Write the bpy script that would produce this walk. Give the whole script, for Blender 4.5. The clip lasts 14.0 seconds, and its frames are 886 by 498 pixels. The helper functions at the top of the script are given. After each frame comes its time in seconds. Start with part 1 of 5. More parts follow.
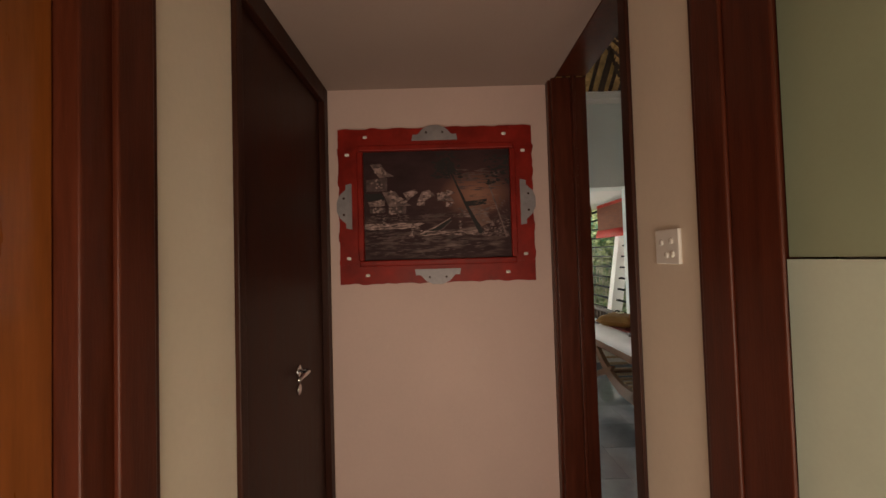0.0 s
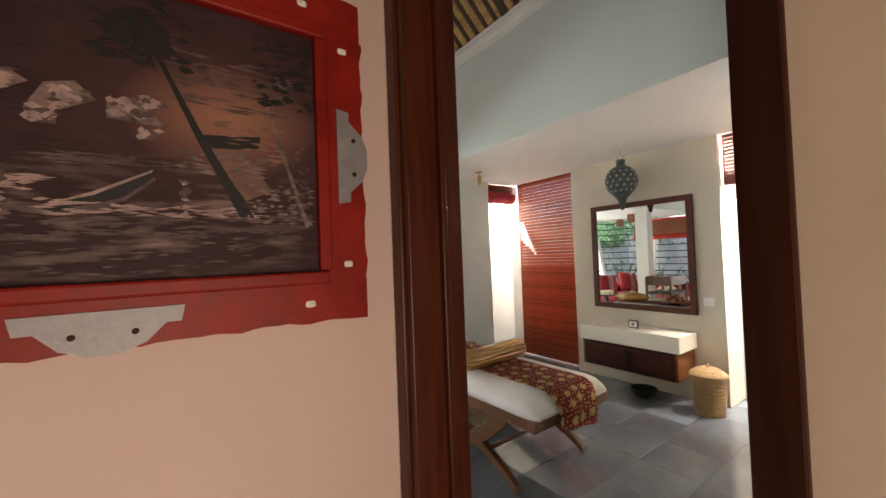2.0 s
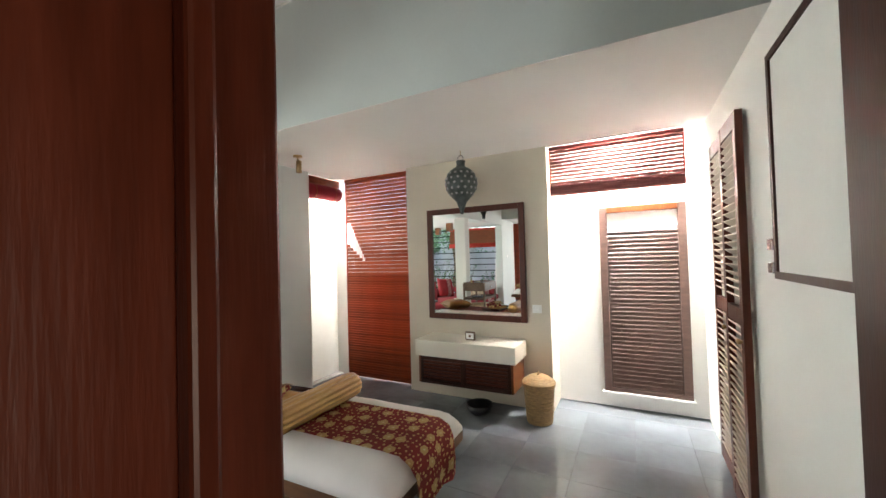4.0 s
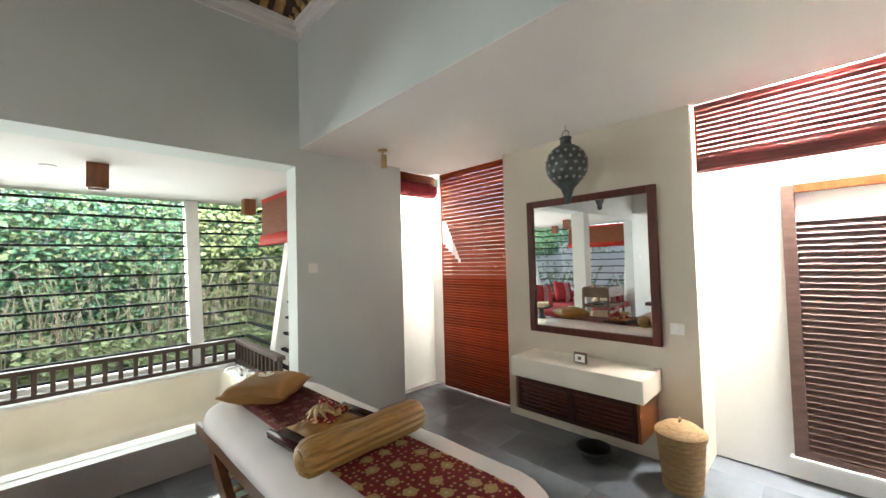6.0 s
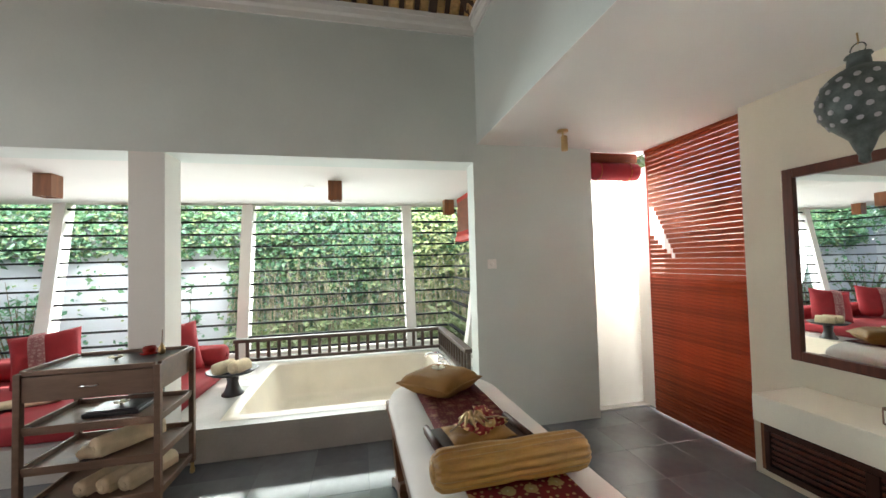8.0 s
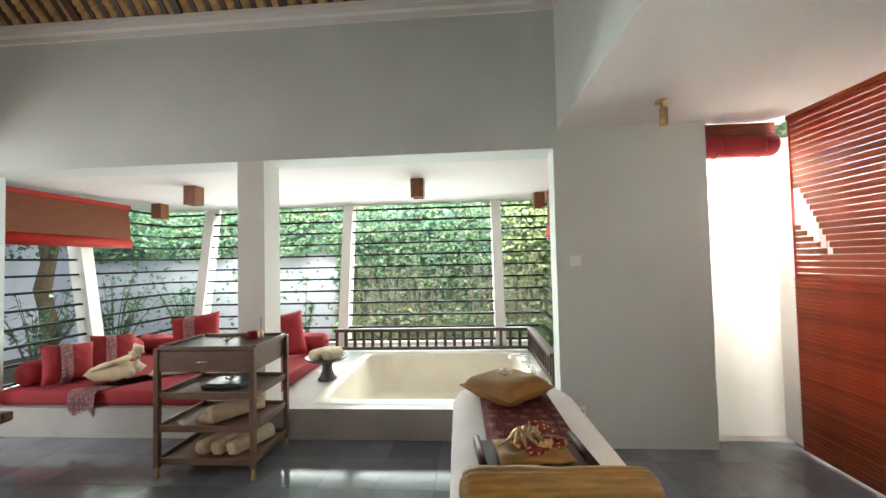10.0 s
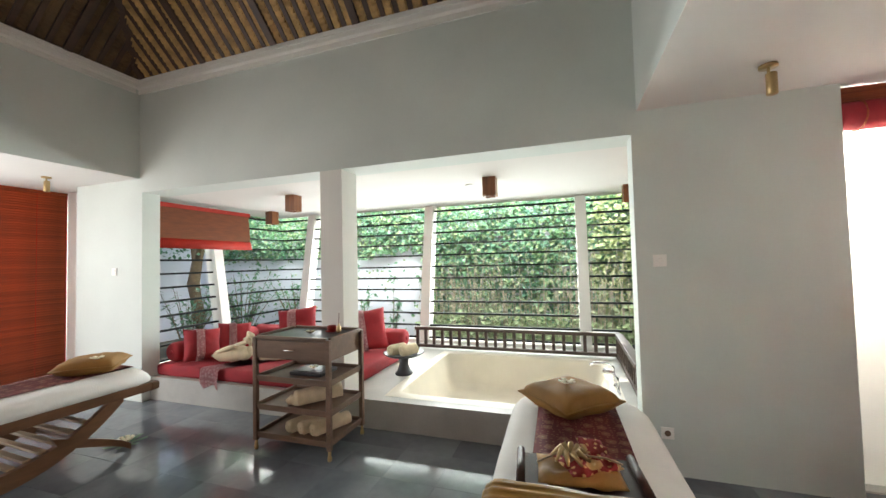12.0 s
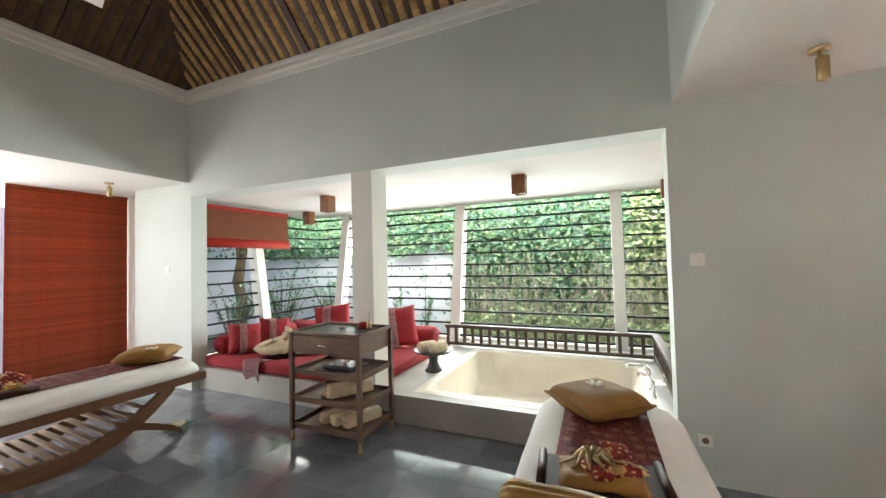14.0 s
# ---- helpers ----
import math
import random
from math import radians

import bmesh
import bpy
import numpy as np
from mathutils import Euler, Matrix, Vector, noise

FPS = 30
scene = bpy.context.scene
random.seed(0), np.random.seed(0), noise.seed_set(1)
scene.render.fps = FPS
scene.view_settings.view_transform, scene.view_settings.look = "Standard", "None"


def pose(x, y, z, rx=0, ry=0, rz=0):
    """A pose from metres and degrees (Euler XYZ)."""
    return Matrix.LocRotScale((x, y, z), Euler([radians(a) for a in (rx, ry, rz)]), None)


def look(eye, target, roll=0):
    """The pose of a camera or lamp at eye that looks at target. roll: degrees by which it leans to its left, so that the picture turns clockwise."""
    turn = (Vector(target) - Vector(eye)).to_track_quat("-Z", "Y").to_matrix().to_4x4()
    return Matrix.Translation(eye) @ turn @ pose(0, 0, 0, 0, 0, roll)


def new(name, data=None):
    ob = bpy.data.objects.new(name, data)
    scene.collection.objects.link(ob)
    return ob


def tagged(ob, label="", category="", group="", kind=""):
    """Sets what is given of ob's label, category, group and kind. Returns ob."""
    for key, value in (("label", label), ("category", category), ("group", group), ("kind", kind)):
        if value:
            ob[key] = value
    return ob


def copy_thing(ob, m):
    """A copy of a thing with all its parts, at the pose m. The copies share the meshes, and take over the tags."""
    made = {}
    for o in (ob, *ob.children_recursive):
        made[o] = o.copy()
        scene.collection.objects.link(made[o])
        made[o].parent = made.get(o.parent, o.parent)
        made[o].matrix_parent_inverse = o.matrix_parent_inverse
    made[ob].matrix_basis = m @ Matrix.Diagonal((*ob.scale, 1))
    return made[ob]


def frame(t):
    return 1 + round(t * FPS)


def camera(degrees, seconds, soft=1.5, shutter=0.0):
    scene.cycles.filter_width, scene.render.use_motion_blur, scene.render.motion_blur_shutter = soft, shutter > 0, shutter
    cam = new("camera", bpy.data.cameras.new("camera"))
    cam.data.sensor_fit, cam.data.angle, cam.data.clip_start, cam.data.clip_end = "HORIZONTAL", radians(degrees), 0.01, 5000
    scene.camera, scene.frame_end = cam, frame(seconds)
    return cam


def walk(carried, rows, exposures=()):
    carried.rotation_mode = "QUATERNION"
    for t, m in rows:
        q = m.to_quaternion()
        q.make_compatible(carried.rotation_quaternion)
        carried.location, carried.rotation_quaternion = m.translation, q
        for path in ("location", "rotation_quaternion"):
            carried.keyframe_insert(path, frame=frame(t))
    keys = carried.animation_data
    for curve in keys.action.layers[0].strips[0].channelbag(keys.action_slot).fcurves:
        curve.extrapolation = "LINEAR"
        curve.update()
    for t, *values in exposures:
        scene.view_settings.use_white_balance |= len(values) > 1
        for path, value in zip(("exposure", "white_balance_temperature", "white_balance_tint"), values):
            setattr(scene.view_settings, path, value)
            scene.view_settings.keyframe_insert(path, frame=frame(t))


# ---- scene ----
cam = camera(100.0, 14.0)
METRES, EYE, TILT, LEAN, TURN = 3.6, 1.5, 0.0, 0.0, 0.0
EXPO = 2.0
ROWS = [
    (0.0, 0.0, 0.0, 0.0, 0.04, 1.5, 1.65),
    (0.5, -0.002, 0.0882, -0.0005, -9.33, 1.35, 1.87),
    (1.0, -0.0059, 0.1656, -0.0, -17.95, 1.31, 2.01),
    (1.5, -0.001, 0.2379, 0.0032, -26.7, 1.22, 1.98),
    (2.0, 0.0247, 0.2981, 0.0067, -35.2, 1.21, 2.18),
    (2.5, 0.0492, 0.3479, 0.0056, -43.4, 1.11, 2.0),
    (3.0, 0.0749, 0.3981, 0.0095, -51.24, 1.07, 1.85),
    (3.2, 0.0855, 0.4160, 0.0095, -53.75, 1.08, 1.80),
    (4.25, 0.1870, 0.4800, 0.008, -63.9, 1.25, 1.60),
    (5.3, 0.2890, 0.4990, 0.0062, -56.97, 1.48, 1.42),
    (5.5, 0.2999, 0.4993, 0.0062, -53.77, 1.57, 1.43),
    (6.0, 0.3273, 0.4994, 0.0077, -44.46, 1.84, 1.56),
    (6.5, 0.3507, 0.5062, 0.0056, -35.0, 1.94, 1.51),
    (7.0, 0.3795, 0.519, 0.0057, -26.14, 1.87, 1.43),
    (7.5, 0.4048, 0.5269, 0.0076, -18.64, 1.92, 1.37),
    (8.0, 0.4362, 0.5269, 0.0084, -12.44, 1.91, 1.49),
    (10.5, 0.5313, 0.5729, 0.0054, 7.56, 1.85, 1.32),
    (11.0, 0.547, 0.5821, 0.006, 11.57, 2.01, 1.4),
    (11.5, 0.5693, 0.5855, 0.0056, 15.33, 2.05, 1.44),
    (12.0, 0.5849, 0.5848, 0.0059, 18.45, 2.02, 1.4),
    (12.5, 0.5956, 0.5841, 0.0057, 20.83, 1.93, 1.38),
    (13.0, 0.6034, 0.5843, 0.007, 22.34, 1.95, 1.45),
    (13.5, 0.6074, 0.5838, 0.0079, 23.23, 1.9, 1.42),
    (14.0, 0.6018, 0.5854, 0.0084, 23.68, 1.77, 1.41),
]
walk(cam, [(t, pose(0, 0, EYE, TILT, LEAN, TURN) @ pose(METRES * x, METRES * y, METRES * z, 90 + pitch, roll, yaw)) for t, x, y, z, yaw, pitch, roll in ROWS],
     [(0.0, EXPO - 0.85, 7200, 15), (1.5, EXPO - 0.20, 7100, 14), (3.0, EXPO - 0.0, 6700, 12), (5.5, EXPO, 6500, 10), (8.0, EXPO, 6550, 10), (10.5, EXPO + 0.1, 6550, 10), (14.0, EXPO + 0.14, 6600, 10)])

# ---- light ----
SUN = Vector((0.35, -0.60, -0.72)).normalized()
world = bpy.data.worlds.new("sky")
scene.world = world
world.use_nodes = True
wn = world.node_tree.nodes
sky = wn.new("ShaderNodeTexSky")
sky.sky_type, sky.sun_disc = "NISHITA", False
sky.sun_elevation = math.asin(-SUN.z)
sky.sun_rotation = math.atan2(-SUN.x, -SUN.y)
world.node_tree.links.new(sky.outputs[0], wn["Background"].inputs[0])
wn["Background"].inputs[1].default_value = 0.15
sun = new("sun", bpy.data.lights.new("sun", "SUN"))
sun.data.energy, sun.data.angle, sun.data.color = 4.5, radians(0.5), (1.0, 0.95, 0.87)
sun.matrix_world = look((0, 0, 20), Vector((0, 0, 20)) + SUN)


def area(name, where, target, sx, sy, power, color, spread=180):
    """Area lamp: sky light standing in an opening, except for two added fills."""
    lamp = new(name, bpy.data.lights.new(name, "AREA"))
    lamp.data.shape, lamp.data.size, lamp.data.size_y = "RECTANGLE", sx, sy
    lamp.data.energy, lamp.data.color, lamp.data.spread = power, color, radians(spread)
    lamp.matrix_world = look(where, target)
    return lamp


area("sky_in_bay_window", (0, 8.25, 1.35), (0, 4.5, 0.4), 5.6, 1.3, 76, (0.93, 1.0, 0.98))
area("sky_in_garden_gap", (-0.5, 8.55, 2.85), (-0.5, 9.3, 1.3), 9.5, 0.7, 125, (0.97, 1.0, 0.95))
area("sky_in_lightwell", (4.49, 1.78, 2.78), (4.44, 1.78, 0), 0.28, 1.2, 220, (1.0, 0.98, 0.96), 150)
area("sky_in_east_blind", (4.72, 4.6, 1.6), (4.0, 4.6, 1.6), 0.9, 2.2, 18, (1.0, 0.95, 0.90))
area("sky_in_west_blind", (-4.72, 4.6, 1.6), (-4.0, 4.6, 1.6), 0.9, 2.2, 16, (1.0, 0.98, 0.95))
area("sky_in_nook", (4.1, 5.54, 2.44), (4.1, 5.46, 0), 0.62, 0.36, 26, (1.0, 0.97, 0.93))
# Fill lamp in an added, unseen opening of the west wall.
area("west_fill_lamp", (-4.5, 3.1, 1.5), (-2.0, 2.9, 1.7), 1.3, 2.0, 21, (0.95, 1.0, 1.0))
# Added warm lamp inside the closed passage, for light coming from behind.
area("entrance_fill_lamp", (-0.05, -0.75, 0.85), (-0.05, 1.5, 0.75), 1.1, 1.4, 8.5, (1.0, 0.84, 0.68), 165)


# ---- materials ----
def mat(name, color, rough=0.6, metal=0.0, scale=6.0, vary=0.12, bump=0.15, fine=120.0, rand=0.0, spec=0.5, stretch=(1, 1, 1), alt=None):
    """Principled surface with slow stains, fine grain and relief; rand varies it from object to object; alt is the stain's colour."""
    m = bpy.data.materials.new(name)
    m.use_nodes = True
    nt = m.node_tree
    b = nt.nodes["Principled BSDF"]
    b.inputs["Metallic"].default_value = metal
    b.inputs["Specular IOR Level"].default_value = spec
    tc = nt.nodes.new("ShaderNodeTexCoord")
    mp = nt.nodes.new("ShaderNodeMapping")
    mp.inputs["Scale"].default_value = stretch
    nt.links.new(tc.outputs["Object"], mp.inputs[0])
    n1 = nt.nodes.new("ShaderNodeTexNoise")
    n1.inputs["Scale"].default_value, n1.inputs["Detail"].default_value = scale, 5
    n2 = nt.nodes.new("ShaderNodeTexNoise")
    n2.inputs["Scale"].default_value, n2.inputs["Detail"].default_value = fine, 3
    for n in (n1, n2):
        nt.links.new(mp.outputs[0], n.inputs["Vector"])
    r1 = nt.nodes.new("ShaderNodeValToRGB")
    r1.color_ramp.elements[0].position, r1.color_ramp.elements[1].position = 0.3, 0.7
    dark = alt or tuple(c * (1 - 2 * vary) for c in color)
    r1.color_ramp.elements[0].color, r1.color_ramp.elements[1].color = (*dark, 1), (*color, 1)
    nt.links.new(n1.outputs[0], r1.inputs[0])
    mix = nt.nodes.new("ShaderNodeMix")
    mix.data_type, mix.blend_type = "RGBA", "MULTIPLY"
    mix.inputs[0].default_value = min(1.0, vary * 2)
    nt.links.new(r1.outputs[0], mix.inputs[6])
    nt.links.new(n2.outputs["Color"], mix.inputs[7])
    hsv = nt.nodes.new("ShaderNodeHueSaturation")
    hsv.inputs["Value"].default_value = 1 + vary * 0.8
    nt.links.new(mix.outputs[2], hsv.inputs["Color"])
    bw = nt.nodes.new("ShaderNodeRGBToBW")
    nt.links.new(n2.outputs["Color"], bw.inputs[0])
    grey = nt.nodes.new("ShaderNodeCombineColor")
    for i in range(3):
        nt.links.new(bw.outputs[0], grey.inputs[i])
    nt.links.new(grey.outputs[0], mix.inputs[7])
    if rand:
        oi = nt.nodes.new("ShaderNodeObjectInfo")
        mr = nt.nodes.new("ShaderNodeMapRange")
        mr.inputs[3].default_value, mr.inputs[4].default_value = 1 + vary * 0.8 - rand, 1 + vary * 0.8 + rand
        nt.links.new(oi.outputs["Random"], mr.inputs[0])
        nt.links.new(mr.outputs[0], hsv.inputs["Value"])
    nt.links.new(hsv.outputs[0], b.inputs["Base Color"])
    rr = nt.nodes.new("ShaderNodeMapRange")
    rr.inputs[3].default_value, rr.inputs[4].default_value = max(0.03, rough - 0.1), min(1, rough + 0.1)
    nt.links.new(n1.outputs[0], rr.inputs[0])
    nt.links.new(rr.outputs[0], b.inputs["Roughness"])
    bp = nt.nodes.new("ShaderNodeBump")
    bp.inputs["Strength"].default_value, bp.inputs["Distance"].default_value = bump, 0.004
    nt.links.new(n2.outputs[0], bp.inputs["Height"])
    nt.links.new(bp.outputs[0], b.inputs["Normal"])
    return m


def bsdf(m):
    return m.node_tree.nodes["Principled BSDF"]


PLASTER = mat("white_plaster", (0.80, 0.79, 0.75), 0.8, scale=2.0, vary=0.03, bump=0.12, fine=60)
GARDEN_PAINT = mat("weathered_blue_white_paint", (0.60, 0.62, 0.68), 0.85, scale=1.2, vary=0.06, bump=0.2, fine=40)
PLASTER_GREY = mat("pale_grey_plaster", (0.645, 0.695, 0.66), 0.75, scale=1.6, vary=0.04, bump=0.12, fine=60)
PLASTER_PINK = mat("pink_beige_plaster", (0.73, 0.555, 0.505), 0.7, scale=1.6, vary=0.04, bump=0.12, fine=60)
PLASTER_CREAM = mat("cream_plaster", (0.68, 0.61, 0.49), 0.75, scale=1.6, vary=0.04, bump=0.12, fine=60)
HALL_CREAM = mat("warm_cream_plaster", (0.82, 0.72, 0.60), 0.75, scale=1.6, vary=0.04, bump=0.12, fine=60)
# Brown shutter slats with the glare on them put into the colour.
SLAT_GLARE = mat("brown_slat_in_glare", (0.62, 0.54, 0.44), 0.4, scale=8, vary=0.1)
DOOR_ORANGE = mat("glossy_orange_wood", (0.38, 0.11, 0.025), 0.3, scale=4, vary=0.2, bump=0.1, fine=30, stretch=(6, 6, 0.5))
# Passage ceiling: set darker and browner than CEILING.
CEILING_HALL = mat("darker_brownish_ceiling", (0.46, 0.36, 0.32), 0.8, scale=1.3, vary=0.04, bump=0.06)
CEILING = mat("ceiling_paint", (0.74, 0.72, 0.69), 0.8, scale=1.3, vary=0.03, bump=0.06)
STONE = mat("grey_floor_stone", (0.20, 0.22, 0.24), 0.085, scale=1.6, vary=0.16, bump=0.03, fine=14, rand=0.16, spec=0.7)
GROUT = mat("grout", (0.17, 0.185, 0.20), 0.35)
TERRAZZO = mat("pale_terrazzo", (0.56, 0.55, 0.51), 0.4, scale=3, vary=0.12, bump=0.08, fine=70)
TUBWHITE = mat("cream_terrazzo_tub", (0.80, 0.74, 0.62), 0.35, scale=3, vary=0.05, bump=0.05)
WOOD = mat("dark_red_wood", (0.115, 0.026, 0.012), 0.36, scale=5, vary=0.2, bump=0.12, fine=30, stretch=(8, 8, 0.7), spec=0.3)
WOOD_BLACK = mat("near_black_stained_wood", (0.055, 0.017, 0.010), 0.45, scale=5, vary=0.2, bump=0.1, fine=30, stretch=(8, 8, 0.7), spec=0.2)
WOOD_ORANGE = mat("orange_brown_wood", (0.24, 0.075, 0.02), 0.35, scale=4, vary=0.2, bump=0.1, fine=30, stretch=(6, 6, 0.5))
TEAK = mat("brown_teak", (0.17, 0.075, 0.032), 0.42, scale=5, vary=0.18, bump=0.12, fine=30, stretch=(6, 0.7, 6))
TEAK_GREY = mat("greyed_brown_wood", (0.19, 0.115, 0.075), 0.45, scale=5, vary=0.15, bump=0.12, fine=30, stretch=(1, 6, 6))
RAILWOOD = mat("dark_rail_wood", (0.075, 0.045, 0.032), 0.5, scale=6, vary=0.18, bump=0.1, fine=30, stretch=(1, 6, 6))
LOUVRE = mat("weathered_brown_louvre", (0.15, 0.085, 0.065), 0.5, scale=6, vary=0.18, bump=0.15, fine=30, stretch=(6, 1, 6))
LATH = mat("pale_slat_wood", (0.40, 0.28, 0.16), 0.5, scale=6, vary=0.15, bump=0.1)
BAR = mat("black_metal_bar", (0.012, 0.014, 0.014), 0.75, vary=0.1, spec=0.1)
CHROME = mat("chrome", (0.8, 0.8, 0.82), 0.12, 1.0, vary=0.03, bump=0.0)
BRASS = mat("brushed_brass", (0.55, 0.40, 0.20), 0.3, 1.0, vary=0.1, bump=0.05)
PLASTIC = mat("white_plastic", (0.88, 0.87, 0.83), 0.35, vary=0.02, bump=0.0)
RED = mat("red_cotton", (0.36, 0.022, 0.032), 0.85, scale=8, vary=0.12, bump=0.3, fine=260)
REDPAINT = mat("red_lacquered_wood", (0.36, 0.020, 0.012), 0.45, scale=9, vary=0.2, bump=0.2, fine=40, spec=0.25)
TIN = mat("dull_grey_tin", (0.36, 0.34, 0.36), 0.5, 0.3, scale=20, vary=0.12, bump=0.3, fine=80)
SHEET = mat("white_cotton_sheet", (0.82, 0.80, 0.77), 0.9, scale=5, vary=0.04, bump=0.2, fine=200)
TOWEL = mat("cream_towel", (0.76, 0.64, 0.44), 0.95, scale=12, vary=0.1, bump=0.6, fine=300)
GOLD = mat("gold_silk", (0.46, 0.26, 0.06), 0.36, scale=6, vary=0.2, bump=0.3, fine=50, stretch=(1.0, 9, 9))
GOLD_DARK = mat("ochre_cushion_cloth", (0.34, 0.17, 0.035), 0.7, scale=6, vary=0.15, bump=0.3, fine=200)
BASKET = mat("woven_cane", (0.42, 0.26, 0.11), 0.7, scale=30, vary=0.2, bump=0.8, fine=90, stretch=(1, 1, 4))
LANTERN = mat("verdigris_metal", (0.10, 0.12, 0.115), 0.5, 0.5, scale=25, vary=0.25, bump=0.3)
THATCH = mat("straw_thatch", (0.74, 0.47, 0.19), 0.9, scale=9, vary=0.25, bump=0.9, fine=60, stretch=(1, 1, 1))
# Outer roof thatch; on the west slope it puts shade into the colour.
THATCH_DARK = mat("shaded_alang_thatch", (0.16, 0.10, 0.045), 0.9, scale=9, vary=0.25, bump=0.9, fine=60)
BAMBOO = mat("dark_rafter_wood", (0.075, 0.036, 0.018), 0.5, scale=9, vary=0.2, bump=0.2)
LEAF = mat("ivy_leaf", (0.15, 0.29, 0.13), 0.4, scale=3.5, vary=0.3, bump=0.1, alt=(0.08, 0.20, 0.14))
LEAF_LIGHT = mat("young_leaf", (0.34, 0.43, 0.22), 0.5, scale=3.5, vary=0.25, bump=0.1)
# Lit copy of the ivy leaf: sunlight put into the colour.
LEAF_SUNLIT = mat("sunlit_leaf", (0.40, 0.47, 0.22), 0.5, scale=3.5, vary=0.25, bump=0.1)
BARK = mat("bark", (0.20, 0.14, 0.08), 0.9, scale=8, vary=0.2, bump=0.9, fine=40)
EARTH = mat("garden_soil", (0.10, 0.09, 0.06), 0.95, scale=3, vary=0.25, bump=0.9, fine=30)
BLACK = mat("black_stoneware", (0.03, 0.03, 0.033), 0.4, vary=0.1)
PETAL = mat("frangipani_petal", (0.85, 0.80, 0.60), 0.6, vary=0.03)
BLINDWOOD = mat("red_bamboo_blind", (0.44, 0.095, 0.028), 0.55, scale=5, vary=0.25, bump=0.2, fine=60, stretch=(1, 1.0, 14), rand=0.22)
FADED = mat("faded_red_bamboo", (0.40, 0.13, 0.12), 0.6, scale=5, vary=0.2, bump=0.2, fine=60, stretch=(1, 1, 14), rand=0.15)
BLINDEDGE = mat("red_blind_tape", (0.62, 0.05, 0.03), 0.7, vary=0.1)
RUST = mat("rust_brown_blind_cloth", (0.27, 0.075, 0.025), 0.75, scale=6, vary=0.15, bump=0.3, fine=80, stretch=(1, 1, 8))
DRY = mat("dry_stem", (0.48, 0.42, 0.32), 0.8, scale=10, vary=0.2, bump=0.3)
MIRROR = mat("mirror_glass", (0.92, 0.93, 0.92), 0.03, 1.0, vary=0.0, bump=0.0)
for mm in (MIRROR,):
    for link in list(mm.node_tree.links):
        if link.to_socket.name in ("Roughness", "Normal", "Base Color"):
            mm.node_tree.links.remove(link)
    bsdf(mm).inputs["Roughness"].default_value = 0.0
    bsdf(mm).inputs["Base Color"].default_value = (0.92, 0.93, 0.92, 1)


def translucent(m, amount):
    """Lets some light through thin cloth, bamboo, leaves or frosted glass."""
    nt = m.node_tree
    tr = nt.nodes.new("ShaderNodeBsdfTranslucent")
    src = bsdf(m).inputs["Base Color"].links[0].from_socket
    nt.links.new(src, tr.inputs[0])
    mx = nt.nodes.new("ShaderNodeMixShader")
    mx.inputs[0].default_value = amount
    out = nt.nodes["Material Output"]
    nt.links.new(bsdf(m).outputs[0], mx.inputs[1])
    nt.links.new(tr.outputs[0], mx.inputs[2])
    nt.links.new(mx.outputs[0], out.inputs[0])
    return m


FROSTED = translucent(mat("frosted_pane", (0.9, 0.89, 0.86), 0.5, vary=0.02, bump=0.02), 0.6)
for mm in (LEAF, LEAF_LIGHT, LEAF_SUNLIT):
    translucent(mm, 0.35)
translucent(BLINDWOOD, 0.35)
translucent(FADED, 0.3)
translucent(BLINDEDGE, 0.5)
translucent(RUST, 0.35)


def batik(name, ground, motif, accent, size, bump=0.2):
    """Printed cloth: flower heads and dots scattered on a ground colour."""
    m = mat(name, ground, 0.8, scale=10, vary=0.15, bump=bump, fine=220)
    nt = m.node_tree
    tc = nt.nodes.new("ShaderNodeTexCoord")
    src = bsdf(m).inputs["Base Color"].links[0].from_socket
    xyz, flat, run = nt.nodes.new("ShaderNodeSeparateXYZ"), nt.nodes.new("ShaderNodeCombineXYZ"), nt.nodes.new("ShaderNodeMath")
    nt.links.new(tc.outputs["Object"], xyz.inputs[0])
    nt.links.new(xyz.outputs[1], run.inputs[0])
    nt.links.new(xyz.outputs[2], run.inputs[1])
    nt.links.new(xyz.outputs[0], flat.inputs[0])
    nt.links.new(run.outputs[0], flat.inputs[1])
    for scale, radius, colour, ragged in ((size, 0.26, motif, 0.2), (size, 0.07, accent, 0.0), (size * 3.3, 0.2, motif, 0.3)):
        vo = nt.nodes.new("ShaderNodeTexVoronoi")
        vo.inputs["Scale"].default_value, vo.inputs["Randomness"].default_value = scale, 0.55
        nz = nt.nodes.new("ShaderNodeTexNoise")
        nz.inputs["Scale"].default_value = scale * 6
        vo.voronoi_dimensions = "2D"
        nt.links.new(flat.outputs[0], vo.inputs["Vector"])
        nt.links.new(flat.outputs[0], nz.inputs["Vector"])
        ad = nt.nodes.new("ShaderNodeMath")
        ad.operation = "MULTIPLY_ADD"
        ad.inputs[1].default_value = ragged
        nt.links.new(nz.outputs[0], ad.inputs[0])
        nt.links.new(vo.outputs["Distance"], ad.inputs[2])
        lt = nt.nodes.new("ShaderNodeMath")
        lt.operation, lt.inputs[1].default_value = "LESS_THAN", radius + ragged / 2
        nt.links.new(ad.outputs[0], lt.inputs[0])
        mx = nt.nodes.new("ShaderNodeMix")
        mx.data_type = "RGBA"
        nt.links.new(lt.outputs[0], mx.inputs[0])
        nt.links.new(src, mx.inputs[6])
        mx.inputs[7].default_value = (*colour, 1)
        src = mx.outputs[2]
    nt.links.new(src, bsdf(m).inputs["Base Color"])
    return m


